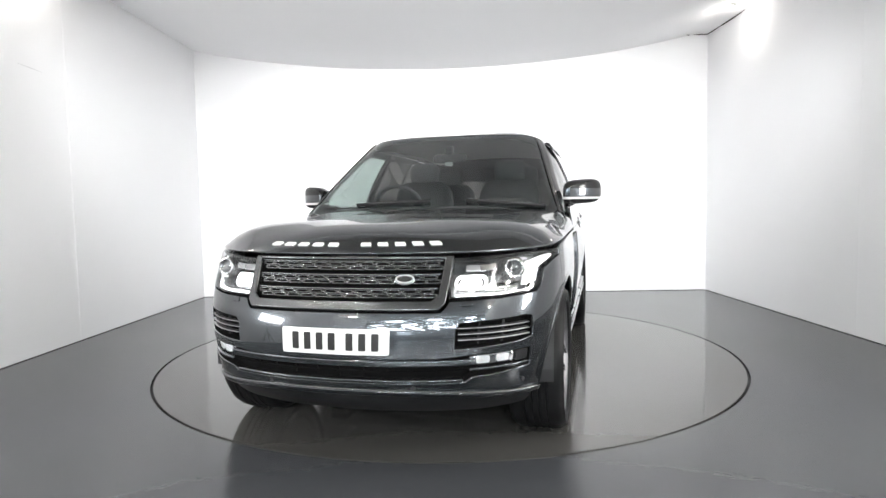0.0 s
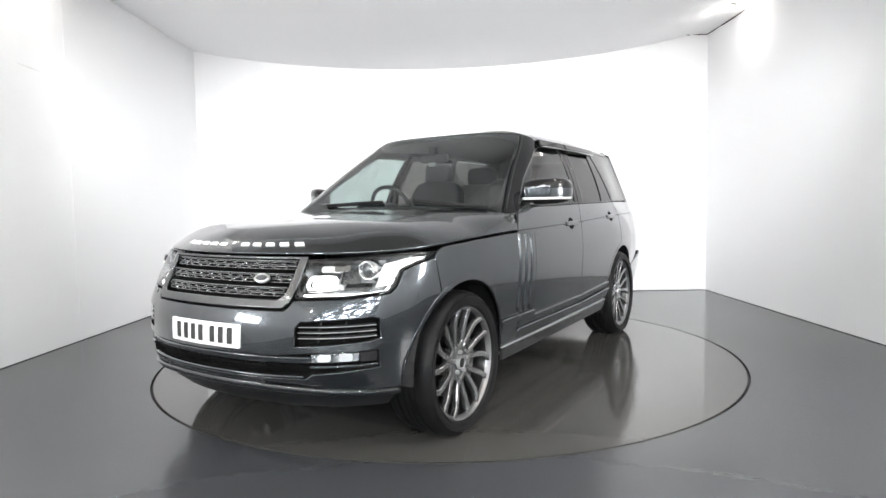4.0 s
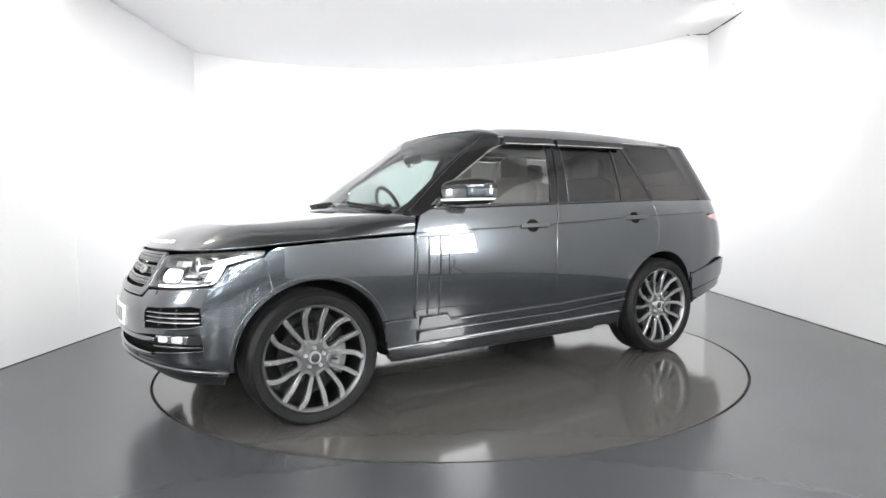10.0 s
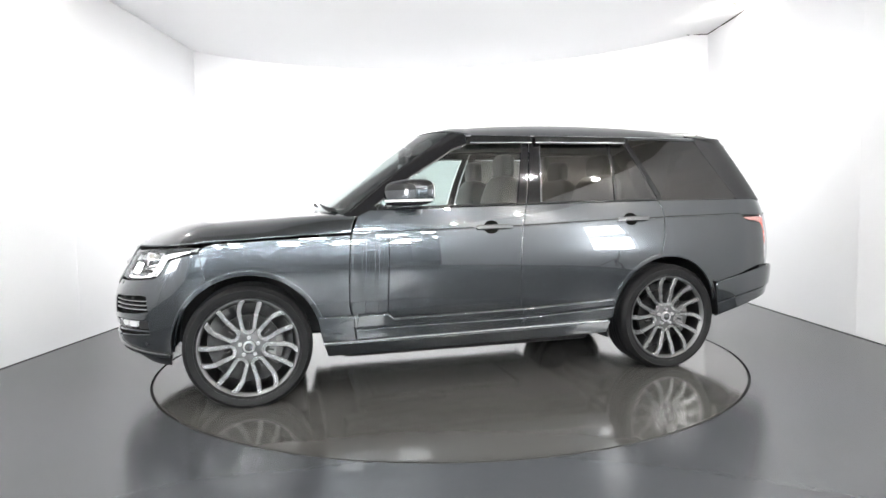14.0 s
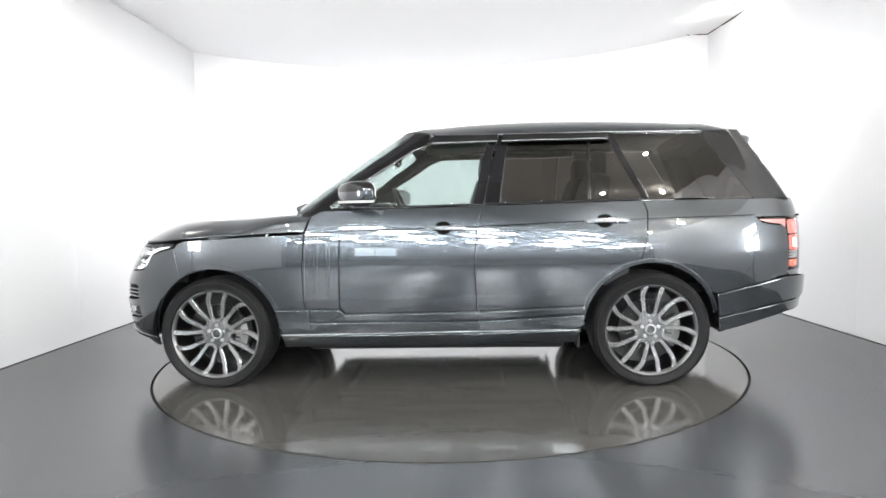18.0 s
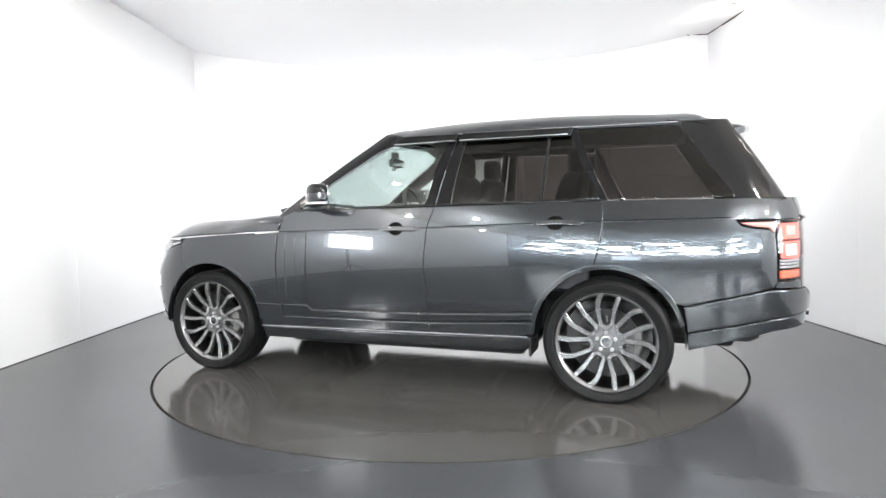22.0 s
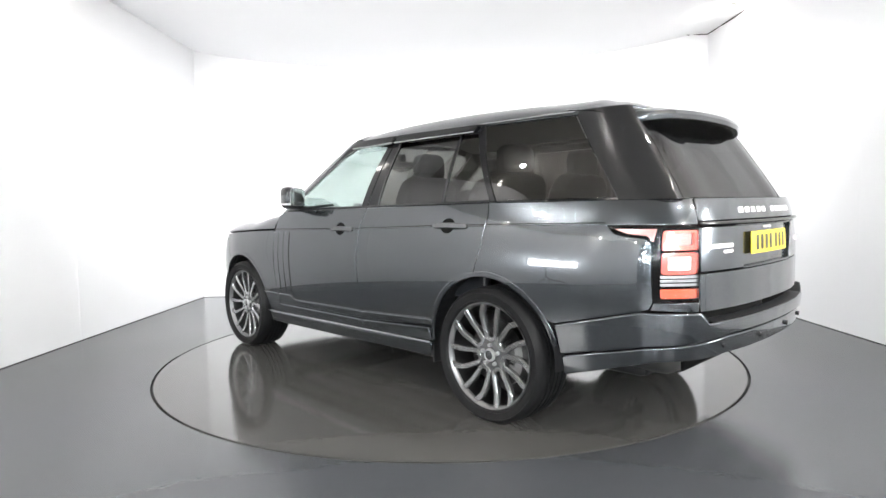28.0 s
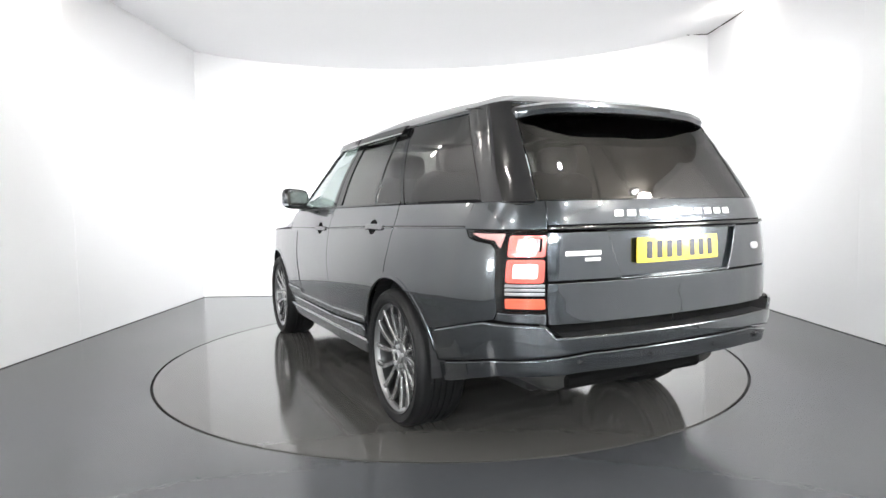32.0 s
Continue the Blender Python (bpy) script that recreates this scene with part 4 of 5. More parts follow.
def build_lamps():
    for sgn in (1, -1):
        mir = sgn < 0
        hl = tray("headlight", LAMP_CASE, car, B, LAMP, .10, mirror=mir, label="lit headlight with clear lens and chrome projectors")
        skin("lens", LENS, hl, B, LAMP, off=.0, gap=.003, res=.04, mirror=mir, lip=.01)
        skin("bezel", BLACK, hl, B, LAMP, holes=[inset(LAMP if area2(LAMP) > 0 else LAMP[::-1], .012)], off=-.012, gap=.002, roundness=.001, res=.04, mirror=mir)
        um = front(B, (.595, .885))[0][0]
        ring = rrect(um, .878, .155, .064, .48, 6)
        skin("daytime_ring", LAMP_LIT, hl, B, ring, holes=[rrect(um, .878, .132, .041, .48, 6)], off=-.035, gap=0, roundness=.003, res=.03, mirror=mir, label="lit white daytime ring")
        skin("main_beam", LAMP_LIT, hl, B, rrect(um, .878, .108, .030, .48, 6), off=-.045, gap=0, roundness=.002, res=.03, mirror=mir, label="lit reflector")
        up = front(B, (.775, .925))[0][0]
        c, n = on_surface(B, [(up, .925)], -.02)
        c, n = Vector(c[0]), Vector(n[0])
        d = Vector((1, .05, 0)).normalized()
        for nm, prof, mt in (("projector_ring", [(.030, -.02), (.034, .012), (.044, .014), (.048, .0), (.048, -.06)], CHROME), ("projector_lens", [(.0005, .004), (.016, .001), (.026, -.008), (.030, -.018)], LAMP_CASE)):
            vs, fs = lathe(prof, "z", 28)
            mtx = Matrix.Translation(c) @ d.to_track_quat("Z", "Y").to_matrix().to_4x4()
            vs = [tuple(mtx @ Vector(v)) for v in vs]
            if mir:
                vs, fs = [(v[0], -v[1], v[2]) for v in vs], [f[::-1] for f in fs]
            put(nm, mesh_of(nm, vs, fs, mt, True), hl)
        skin("indicator", LAMP_SOFT, hl, B, side(B, (2.03, .85), (1.965, .855), (1.93, .92), (1.85, .952), (1.80, .962), (1.80, .976), (1.88, .972), (1.97, .955)), off=-.034, gap=0, roundness=.002, res=.03, mirror=mir, label="softly lit side reflector")
        # bright elements along the lower edge of the lens, climbing round the side
        for xa, za, xb, zb in ((2.045, .822, 2.005, .823), (1.995, .828, 1.975, .846), (1.966, .858, 1.950, .882), (1.944, .892, 1.928, .914), (1.915, .924, 1.885, .937), (1.872, .942, 1.838, .952), (1.825, .956, 1.785, .965)):
            (ua, pa), (ub, pb) = side(B, (xa, za), (xb, zb))
            dx, dz = ub - ua, pb - pa
            k = .0055 / math.hypot(dx, dz)
            skin("led_element", LAMP_LIT, hl, B, [(ua + dz * k, pa - dx * k), (ub + dz * k, pb - dx * k), (ub - dz * k, pb + dx * k), (ua - dz * k, pa + dx * k)], off=-.026, gap=0, roundness=.001, res=.03, mirror=mir)
        u0, u1 = front(B, (.53, .82))[0][0], side(B, (2.0, .83))[0][0]
        skin("light_strip", LAMP_LIT, hl, B, rrect((u0 + u1) / 2, .821, u1 - u0, .011, .4), off=-.03, gap=0, roundness=.001, res=.04, mirror=mir, label="lit strip")
        for nm, mt, y, z, w, h, o in (("reflector", CHROME, .665, .945, .085, .034, -.040), ("reflector", SILVER, .600, .944, .075, .026, -.045), ("lamp_cover", BLACK, .760, .862, .13, .016, -.030), ("reflector", CHROME, .840, .905, .05, .085, -.045), ("lamp_cover", BLACK, .680, .905, .012, .06, -.040), ("lamp_cover", LAMP_CASE, .70, .838, .20, .010, -.028), ("reflector", CHROME, .56, .845, .05, .012, -.036), ("lamp_cover", BLACK, .60, .962, .17, .010, -.03), ("reflector", SILVER, .80, .968, .10, .010, -.03)):
            skin(nm, mt, hl, B, rrect(front(B, (y, z))[0][0], z, w, h, .3), off=o, gap=0, roundness=.003, res=.03, mirror=mir)
        # tail lamps
        tl = tray("tail_lamp", LAMP_CASE, car, B, TAIL, .05, mirror=mir, label="lit red tail lamp with clear lens")
        skin("lens", LENS, tl, B, TAIL, off=.002, gap=.002, res=.04, mirror=mir, lip=.01)
        ua, ub = u_at(B, .8, x=-2.388), u_at(B, .8, y=.69, rear=True)
        w = ub - ua
        cu, cw = ua + w * .57, w * .78
        def slab(nm, mt, zc, h, off, ww=1.0, label="", hole=None, r=.15):
            lp = rrect(cu, zc, cw * ww, h, r)
            skin(nm, mt, tl, B, lp, holes=[hole] if hole else (), off=off, gap=0, roundness=.002, res=.03, mirror=mir, label=label)
        slab("brake_light", RED, 1.035, .092, -.012, hole=rrect(cu + .01, 1.04, cw * .66, .058, .15), label="red lamp frame")
        slab("brake_glow", PINK, 1.04, .056, -.016, .64, "pale red lamp")
        slab("rear_light", RED, .928, .100, -.010, hole=rrect(cu, .928, cw * .66, .062, .15), label="red lamp frame")
        slab("rear_glow", RED_LIT, .928, .060, -.014, .64, "glowing red lamp")
        for zc in (.866, .848, .830):
            slab("reversing_strip", SILVER, zc, .012, -.012, 1.04, "clear reversing strip", r=.3)
        slab("indicator", AMBER, .788, .042, -.012, 1.04, "red lamp")
        skin("side_marker", PINK, tl, B, side(B, (-2.20, 1.09), (-2.26, 1.07), (-2.35, 1.06), (-2.38, 1.03), (-2.39, 1.09)), off=-.014, gap=0, roundness=.002, res=.03, mirror=mir, label="red marker lamp")


def letters(surface, parent, u0, z, n, pitch, w, h, off, material, skip=()):
    for i in range(n):
        if i not in skip:
            skin("letter_bar", material, parent, surface, rrect(u0 + i * pitch, z, w, h, .15), off=off, gap=0, roundness=.0012, res=.03, lip=.006)


def plate_marks(surface, parent, uc, zc, off):
    """Seven plain bars in place of the characters."""
    x = -.215
    for i in range(7):
        if i == 4:
            x += .025
        skin("mark", INK, parent, surface, rrect(uc + x + .025, zc, .034, .076, .1, 2), off=off, gap=0, roundness=.0005, res=.05, lip=.0012)
        x += .0605


def build_tail():
    tg = new("tailgate")
    tg.parent = car
    u = lambda y, z: rear(B, (y, z))[0]
    skin("lower_panel", PAINT, tg, BW, rear(B, (.685, .70), (-.685, .70), (-.685, .878), (.685, .878)))
    skin("upper_panel", PAINT, tg, BW, rear(B, (.685, .884), (-.685, .884), (-.675, 1.092), (.675, 1.092)), holes=[RECESS])
    tray("plate_recess", PAINT, tg, BW, RECESS, .020)
    skin("finisher", BLACK, tg, BW, rear(B, (.672, 1.096), (-.672, 1.096), (-.67, 1.116), (.67, 1.116)), off=.016, roundness=.006)
    skin("top_panel", PAINT, tg, BW, rear(B, (.672, 1.118), (-.672, 1.118), (-.652, 1.228), (.652, 1.228)))
    letters(BW, tg, NB - .360, 1.165, 11, .072, .047, .027, .003, LETTER, skip=(5,))
    skin("model_bar", LETTER, tg, BW, rrect(NB - .535, 1.0, .17, .020, .2), off=.002, gap=0, roundness=.001, res=.04, lip=.006)
    skin("model_bar", LETTER, tg, BW, rrect(NB - .49, .972, .075, .014, .2), off=.002, gap=0, roundness=.001, res=.04, lip=.006)
    skin("badge", SILVER, tg, BW, oval(NB + .585, .985, .075, .036), off=.006, gap=0, roundness=.003, res=.02, label="plain silver oval badge")
    pl = skin("rear_plate", YELLOWPLATE, car, BW, rrect(NB, 1.0, .520, .112, .08), off=.002, gap=0, roundness=.002, res=.06, lip=.006, label="yellow plate with dark bars")
    # sits proud of the recess floor
    plate_marks(BW, pl, NB, 1.0, .0035)
    skin("plate_lamp", LAMPMETAL, tg, BW, rrect(NB, 1.075, .10, .012, .3), off=-.012, gap=0, roundness=.002)
    # rear bumper
    far = u_at(B, .6, x=-1.93)

    def out(uu, z):
        return .032 * step((np.minimum(uu, 2 * NB - uu) - far) / .45) + .004
    notch = rear(B, (.70, .705), (.66, .655), (-.66, .655), (-.70, .705))
    l = side(B, (-2.34, .712), (-1.895, .600), (-1.915, .445), (-2.35, .548))
    rb = skin("rear_bumper", PAINT, car, BW, l + rear(B, (.5, .588), (-.5, .588)) + right_rear(l) + notch[::-1], off=out, roundness=.007)
    l2 = side(B, (-1.916, .438), (-1.925, .335), (-2.2, .42), (-2.37, .472))
    skin("lower_skirt", PAINT, rb, BW, l2 + rear(B, (.5, .495), (-.5, .495)) + right_rear(l2) + rear(B, (-.5, .580), (.5, .580)) + side(B, (-2.35, .541)), off=lambda a, z: out(a, z) - .012, roundness=.006)
    # ledge on top of the bumper
    vs, fs = [], []
    ys = np.linspace(-.69, .69, 25)
    for y in ys:
        zt = .655 if abs(y) < .67 else .70
        p = on_surface(BW, [(rear(B, (y, .66))[0][0], .66)], .026)[0][0]
        vs += [(p[0], p[1], zt), (p[0] + .12, p[1], zt + .004), (p[0] + .12, p[1], zt + .05)]
    for i in range(len(ys) - 1):
        for k in range(2):
            fs.append((3 * i + k, 3 * i + k + 1, 3 * i + k + 4, 3 * i + k + 3))
    put("bumper_tread", mesh_of("bumper_tread", vs, fs, PLASTIC), rb, "black ribbed loading ledge")
    for y in (.55, .2, -.2, -.55):
        skin("parking_sensor", BLACK, rb, BW, oval(rear(B, (y, .54))[0][0], .54, .024, .024, 12), off=.0375, gap=0, roundness=.001, res=.03)
    # front plate
    pf = skin("front_plate", WHITEPLATE, car, B, rrect(0, .618, .524, .113, .08), off=.010, gap=0, roundness=.002, res=.06, lip=.008, label="white plate with dark bars")
    plate_marks(B, pf, 0, .618, .0115)
    # bonnet lettering
    for i in range(11):
        if i != 5:
            skin("letter_bar", LETTER, car, bonnet_xyz, rrect(-.468 + i * .0932, .066, .056, .026, .12), off=.007, gap=0, roundness=.001, res=.012, lip=.012)


def build_cabin_outside():
    ul, ut = u_at(C, 1.205, x=.812), u_at(C, 1.69, x=.132)
    arch = [(ut * f, float(roof_edge(ut * f)) - .006) for f in (1, .8, .6, .4, .2, 0, -.2, -.4, -.6, -.8, -1)]
    pane = [(-ul, 1.165), (ul, 1.165)] + arch
    skin("windscreen", GLASS_CLEAR, car, C, pane, gap=.002, res=.05, lip=.004)
    rim = [(-ul + .07, 1.205), (ul - .07, 1.205), (ul - .03, 1.25), (ut - .028, 1.63), (ut - .07, 1.660)] + [(a * .9, b - .032) for a, b in arch[1:-1]] + [(-ut + .07, 1.660), (-ut + .028, 1.63), (-ul + .03, 1.25)]
    skin("windscreen_band", BLACK, car, C, pane, holes=[rim], off=-.006, gap=.002, lip=0, roundness=.001)
    # pillars
    # front window trim, made pale: the reflection on its gloss edge is in the colour
    both("window_trim", ALLOY, car, C, side(C, (.662, 1.219), (.443, 1.387), (.098, 1.599), (-.02, 1.641), (-.02, 1.636), (.092, 1.593), (.437, 1.381), (.652, 1.219)), off=.006, gap=0, roundness=.001, lip=.006)
    # highlight line down the A-pillar, painted as a grey strip
    both("pillar_glint", GRILLE_GREY, car, C, [(ul + .028, 1.18), (ul + .034, 1.18), (ut + .034, 1.70), (ut + .028, 1.70)], off=.0105, gap=0, roundness=.0012, lip=.004)
    both("a_pillar", PILLAR, car, C, [(ul, 1.15)] + side(C, (.74, 1.15), (.64, 1.205), (.65, 1.225), (.44, 1.385), (.110, 1.590), (-.02, 1.640)) + [(f, float(roof_edge(f)) - .003) for f in (1.165, 1.08, 1.0, ut)], off=.008, roundness=.010)
    fw = side(C, (.66, 1.222), (.44, 1.388), (.095, 1.60), (-.02, 1.636), (-.11, 1.642), (-.405, 1.645), (-.300, 1.222))
    both("front_window", GLASS_CLEAR, car, C, fw, off=-.004, gap=.001, lip=.004)
    both("b_pillar", PILLAR, car, C, side(C, (-.303, 1.215), (-.41, 1.645), (-.11, 1.648), (-.02, 1.64), (-.02, 1.697), (-.482, 1.697), (-.372, 1.215)), off=.002, roundness=.004)
    both("b_pillar", PILLAR, car, C, side(C, (-.376, 1.215), (-.486, 1.697), (-1.235, 1.695), (-1.225, 1.645), (-.545, 1.645), (-.480, 1.228), (-.480, 1.215)), off=.002, roundness=.004)
    both("rear_window", GLASS_DARK, car, C, side(C, (-.482, 1.228), (-.545, 1.642), (-1.085, 1.642), (-1.06, 1.232)), off=-.004, gap=.001, lip=.004)
    both("window_bar", BLACK, car, C, side(C, (-1.06, 1.230), (-1.085, 1.645), (-1.105, 1.645), (-1.082, 1.230)), off=.003, gap=0, roundness=.003)
    both("window_trim", GRILLE_GREY, car, C, side(C, (-.479, 1.228), (-.543, 1.642), (-.549, 1.642), (-.486, 1.228)), off=.004, gap=0, roundness=.0012, lip=.005)
    both("quarter_light", GLASS_DARK, car, C, side(C, (-1.083, 1.232), (-1.106, 1.642), (-1.232, 1.642), (-1.43, 1.24)), off=-.003, gap=.001, lip=.004)
    both("c_trim", PILLAR, car, C, side(C, (-1.43, 1.228), (-1.228, 1.64), (-1.24, 1.697), (-1.26, 1.697), (-1.47, 1.228)), off=.001, gap=.001, roundness=.003)
    both("quarter_window", GLASS_DARK, car, C, side(C, (-1.472, 1.232), (-1.262, 1.68), (-1.87, 1.672), (-2.175, 1.235)), off=.0, gap=.0015, lip=.006)
    both("roof_rail", PAINT, car, C, side(C, (-1.262, 1.684), (-1.262, 1.70), (-1.89, 1.70), (-1.875, 1.676)), gap=.001, off=.0, roundness=.002)
    g0, g1 = u_at(C, 1.226, y=.668, rear=True), u_at(C, 1.69, y=.600, rear=True)

    def gu(z):
        return g0 + (g1 - g0) * (z - 1.226) / .464
    dp = side(C, (-2.187, 1.212), (-1.873, 1.672), (-1.89, 1.70)) + [(gu(1.70) - .003, 1.70), (gu(1.212) - .003, 1.212)]
    both("d_pillar", BLACK, car, C, dp, gap=.0015, off=.0, label="gloss black rear pillar")
    pane = [(g0, 1.226), (2 * NC - g0, 1.226), (2 * NC - g1, 1.69), (g1, 1.69)]
    skin("rear_glass", GLASS_DARK, car, CW, pane, off=-.002, gap=.002, lip=.005)
    low = [(gu(1.56) + .014, 1.56), (gu(1.53) + .05, 1.53), (gu(1.51) + .12, 1.514), (gu(1.5) + .26, 1.500), (NC - .2, 1.488), (NC, 1.484)]
    hole = [(g0 + .018, 1.238), (2 * NC - g0 - .018, 1.238)] + [(2 * NC - a, b) for a, b in low[:-1]] + low[::-1]
    skin("rear_glass_band", BLACK, car, CW, pane, holes=[hole], off=-.008, gap=.003, lip=0, roundness=.001)
    # shoulder between the body's top edge and the glass, from the rear door round the tail
    vs, fs = [], []
    uc = np.linspace(u_at(C, 1.215, x=-1.47), 2 * NC - u_at(C, 1.215, x=-1.47), 90)
    inner = CW(uc, np.full_like(uc, 1.212))
    ub = np.linspace(u_at(B, 1.2, x=-1.40), 2 * NB - u_at(B, 1.2, x=-1.40), 1500)
    edge = BW(ub, np.full_like(ub, 1.222))
    for p in inner:
        d = np.array((-.45, 0.0, 0.0)) * min(1.0, max(0.0, (-1.9 - p[0]) / .5)) + np.array((0.0, p[1], 0.0))
        d /= np.linalg.norm(d)
        w = edge - p
        q = edge[np.argmax((w @ d) / np.maximum(np.linalg.norm(w, axis=1), .004))]
        o = (q - p) * np.array((1, 1, 0))
        vs += [tuple(p - o / max(np.linalg.norm(o), .01) * .02 + np.array((0, 0, .012))), tuple(p + o * .35 + np.array((0, 0, .013))), tuple(p + o * .8 + np.array((0, 0, .011))), tuple(q + np.array((0, 0, .003)))]
    for i in range(89):
        for k in range(3):
            fs.append((4 * i + k, 4 * i + k + 1, 4 * i + k + 5, 4 * i + k + 4))
    put("rear_shoulder", mesh_of("rear_shoulder", vs, fs, PAINT, True), car)
    # wind deflectors
    both("wind_deflector", BLACK, car, C, side(C, (.0, 1.625), (-.40, 1.632), (-.475, 1.632), (-.483, 1.688), (-.05, 1.69)), off=lambda a, z: .010 + .026 * step((1.700 - z) / .03), gap=0, roundness=.008, res=.025, label="smoked wind deflector")
    both("wind_deflector", BLACK, car, C, side(C, (-.505, 1.632), (-1.215, 1.636), (-1.24, 1.686), (-.515, 1.688)), off=lambda a, z: .010 + .026 * step((1.700 - z) / .03), gap=0, roundness=.008, res=.025, label="smoked wind deflector")
    # reflection on the deflectors' lower lip, put in as silver strips
    for p in (((-.03, 1.6265), (-.475, 1.6315), (-.475, 1.6275), (-.03, 1.6225)), ((-.505, 1.6315), (-1.213, 1.6355), (-1.213, 1.6315), (-.505, 1.6275))):
        both("visor_glint", SILVER, car, C, side(C, *p), off=.036, gap=0, roundness=.0012, lip=.005)
    # white highlight along the roof gutter, drawn as a silver strip
    both("gutter_glint", SILVER, car, C, side(C, (-.02, 1.6965), (-.95, 1.6975), (-1.86, 1.6965), (-1.86, 1.6935), (-.95, 1.6945), (-.02, 1.6935)), off=.006, gap=0, roundness=.001, lip=.005)
    # roof
    for mir in (False, True):
        skin("roof", PAINT, car, roof_xyz, [(0.0, 0), (NC, 0), (NC, .985), (0, .985)], res=.045, mirror=mir, gap=.001)
    sp = spline([(-.675, -2.07, 1.605), (-.62, -2.19, 1.630), (-.5, -2.26, 1.652), (-.3, -2.30, 1.664), (0, -2.31, 1.670), (.3, -2.30, 1.664), (.5, -2.26, 1.652), (.62, -2.19, 1.630), (.675, -2.07, 1.605)])
    vs, fs = [], []
    ys = np.linspace(-.672, .672, 45)
    for y in ys:
        tx, tz = sp(y)
        k = 1 - (abs(y) / .672) ** 4
        zr = lambda a: float(roof_mid(a)) - .004 * (a < -1.9) - .074 * (abs(y) / .675) ** 2.2
        row = [(-1.80, zr(-1.80)), (-1.95, zr(-1.95)), (-2.07, zr(-2.07) - .008 - .01 * (1 - k)), (tx + .045, tz + .030), (tx + .006, tz + .018), (tx - .004, tz - .002), (tx + .004, tz - .024), (tx + .04, tz - .034), (-2.12 - .02 * k, tz - .004), (-2.02, tz - .01)]
        vs += [(a, y, b) for a, b in row]
    r = 10
    for i in range(len(ys) - 1):
        for k in range(r - 1):
            fs.append((r * i + k, r * i + k + 1, r * i + r + k + 1, r * i + r + k))
    me = mesh_of("spoiler", vs, fs, PAINT, True)
    me.materials.append(BLACK)
    for p in me.polygons:
        if p.index % (r - 1) >= 6:
            p.material_index = 1
    me.set_sharp_from_angle(angle=radians(40))
    spo = put("spoiler", me, car, "roof spoiler over the rear window")
    bm = bmesh.new()
    box(bm, -2.12, -2.09, -.07, .07, 1.635, 1.652, .004)
    part("high_brake_light", bm, BLACK, spo)
    # wipers
    for y0, y1, z0, z1 in ((.80, .30, 1.190, 1.236), (.06, -.46, 1.236, 1.220)):
        pts = []
        for i in range(9):
            f = i / 8
            y, z = y0 + (y1 - y0) * f, z0 + (z1 - z0) * f
            pts.append((u_at(C, z, y=y), z))
        a = on_surface(C, pts, .022)[0]
        b = on_surface(C, pts, .004)[0]
        vs, fs = [], []
        for i in range(9):
            w = .0055 - .002 * abs(i - 3) / 5
            for base in (a[i], b[i]):
                vs += [(base[0], base[1], base[2] - w), (base[0], base[1], base[2] + w)]
        for i in range(8):
            k = 4 * i
            fs += [(k, k + 1, k + 5, k + 4), (k + 1, k + 3, k + 7, k + 5), (k + 3, k + 2, k + 6, k + 7), (k + 2, k, k + 4, k + 6)]
        put("wiper", mesh_of("wiper", vs, fs, PLASTIC), car)
    # door handles
    for nm, x0, x1, zc in (("front_handle", .005, -.255, 1.066), ("rear_handle", -1.045, -1.315, 1.094)):
        xm = (x0 + x1) / 2 + .02
        # the hollow's shade is painted as a flat black oval on the door
        both("cup_shade", MATT, car, B, oval(u_at(B, zc, x=xm), zc + .002, .11, .088, 24), off=.003, gap=0, roundness=.004, res=.03, label="flat black oval painted for the shaded hollow behind the handle")
        both("door_handle", HANDLE, car, B, rrect((u_at(B, zc, x=x0) + u_at(B, zc, x=x1)) / 2, zc, x0 - x1, .030, .48, 5), off=lambda a, z, c=u_at(B, zc, x=(x0 + x1) / 2): .026 - .018 * np.clip(np.abs(a - c) / .13, 0, 1) ** 2, gap=0, roundness=.007, res=.02, lip=.016, label="pull handle in body paint lightened for caught light")


def blob(bm, c, s, e=2.6, nu=20, nv=12):
    """A rounded block: a superellipsoid of centre c and half sizes s."""
    f = lambda w, p: math.copysign(abs(w) ** (2 / p), w)
    rows = []
    for j in range(nv + 1):
        b = -math.pi / 2 + math.pi * j / nv
        rows.append([bm.verts.new((c[0] + s[0] * f(math.cos(b), e) * f(math.cos(2 * math.pi * i / nu), e), c[1] + s[1] * f(math.cos(b), e) * f(math.sin(2 * math.pi * i / nu), e), c[2] + s[2] * f(math.sin(b), e))) for i in range(nu)])
    for j in range(nv):
        for i in range(nu):
            bm.faces.new((rows[j][i], rows[j][(i + 1) % nu], rows[j + 1][(i + 1) % nu], rows[j + 1][i]))
    bmesh.ops.remove_doubles(bm, verts=bm.verts, dist=1e-5)
    return bm


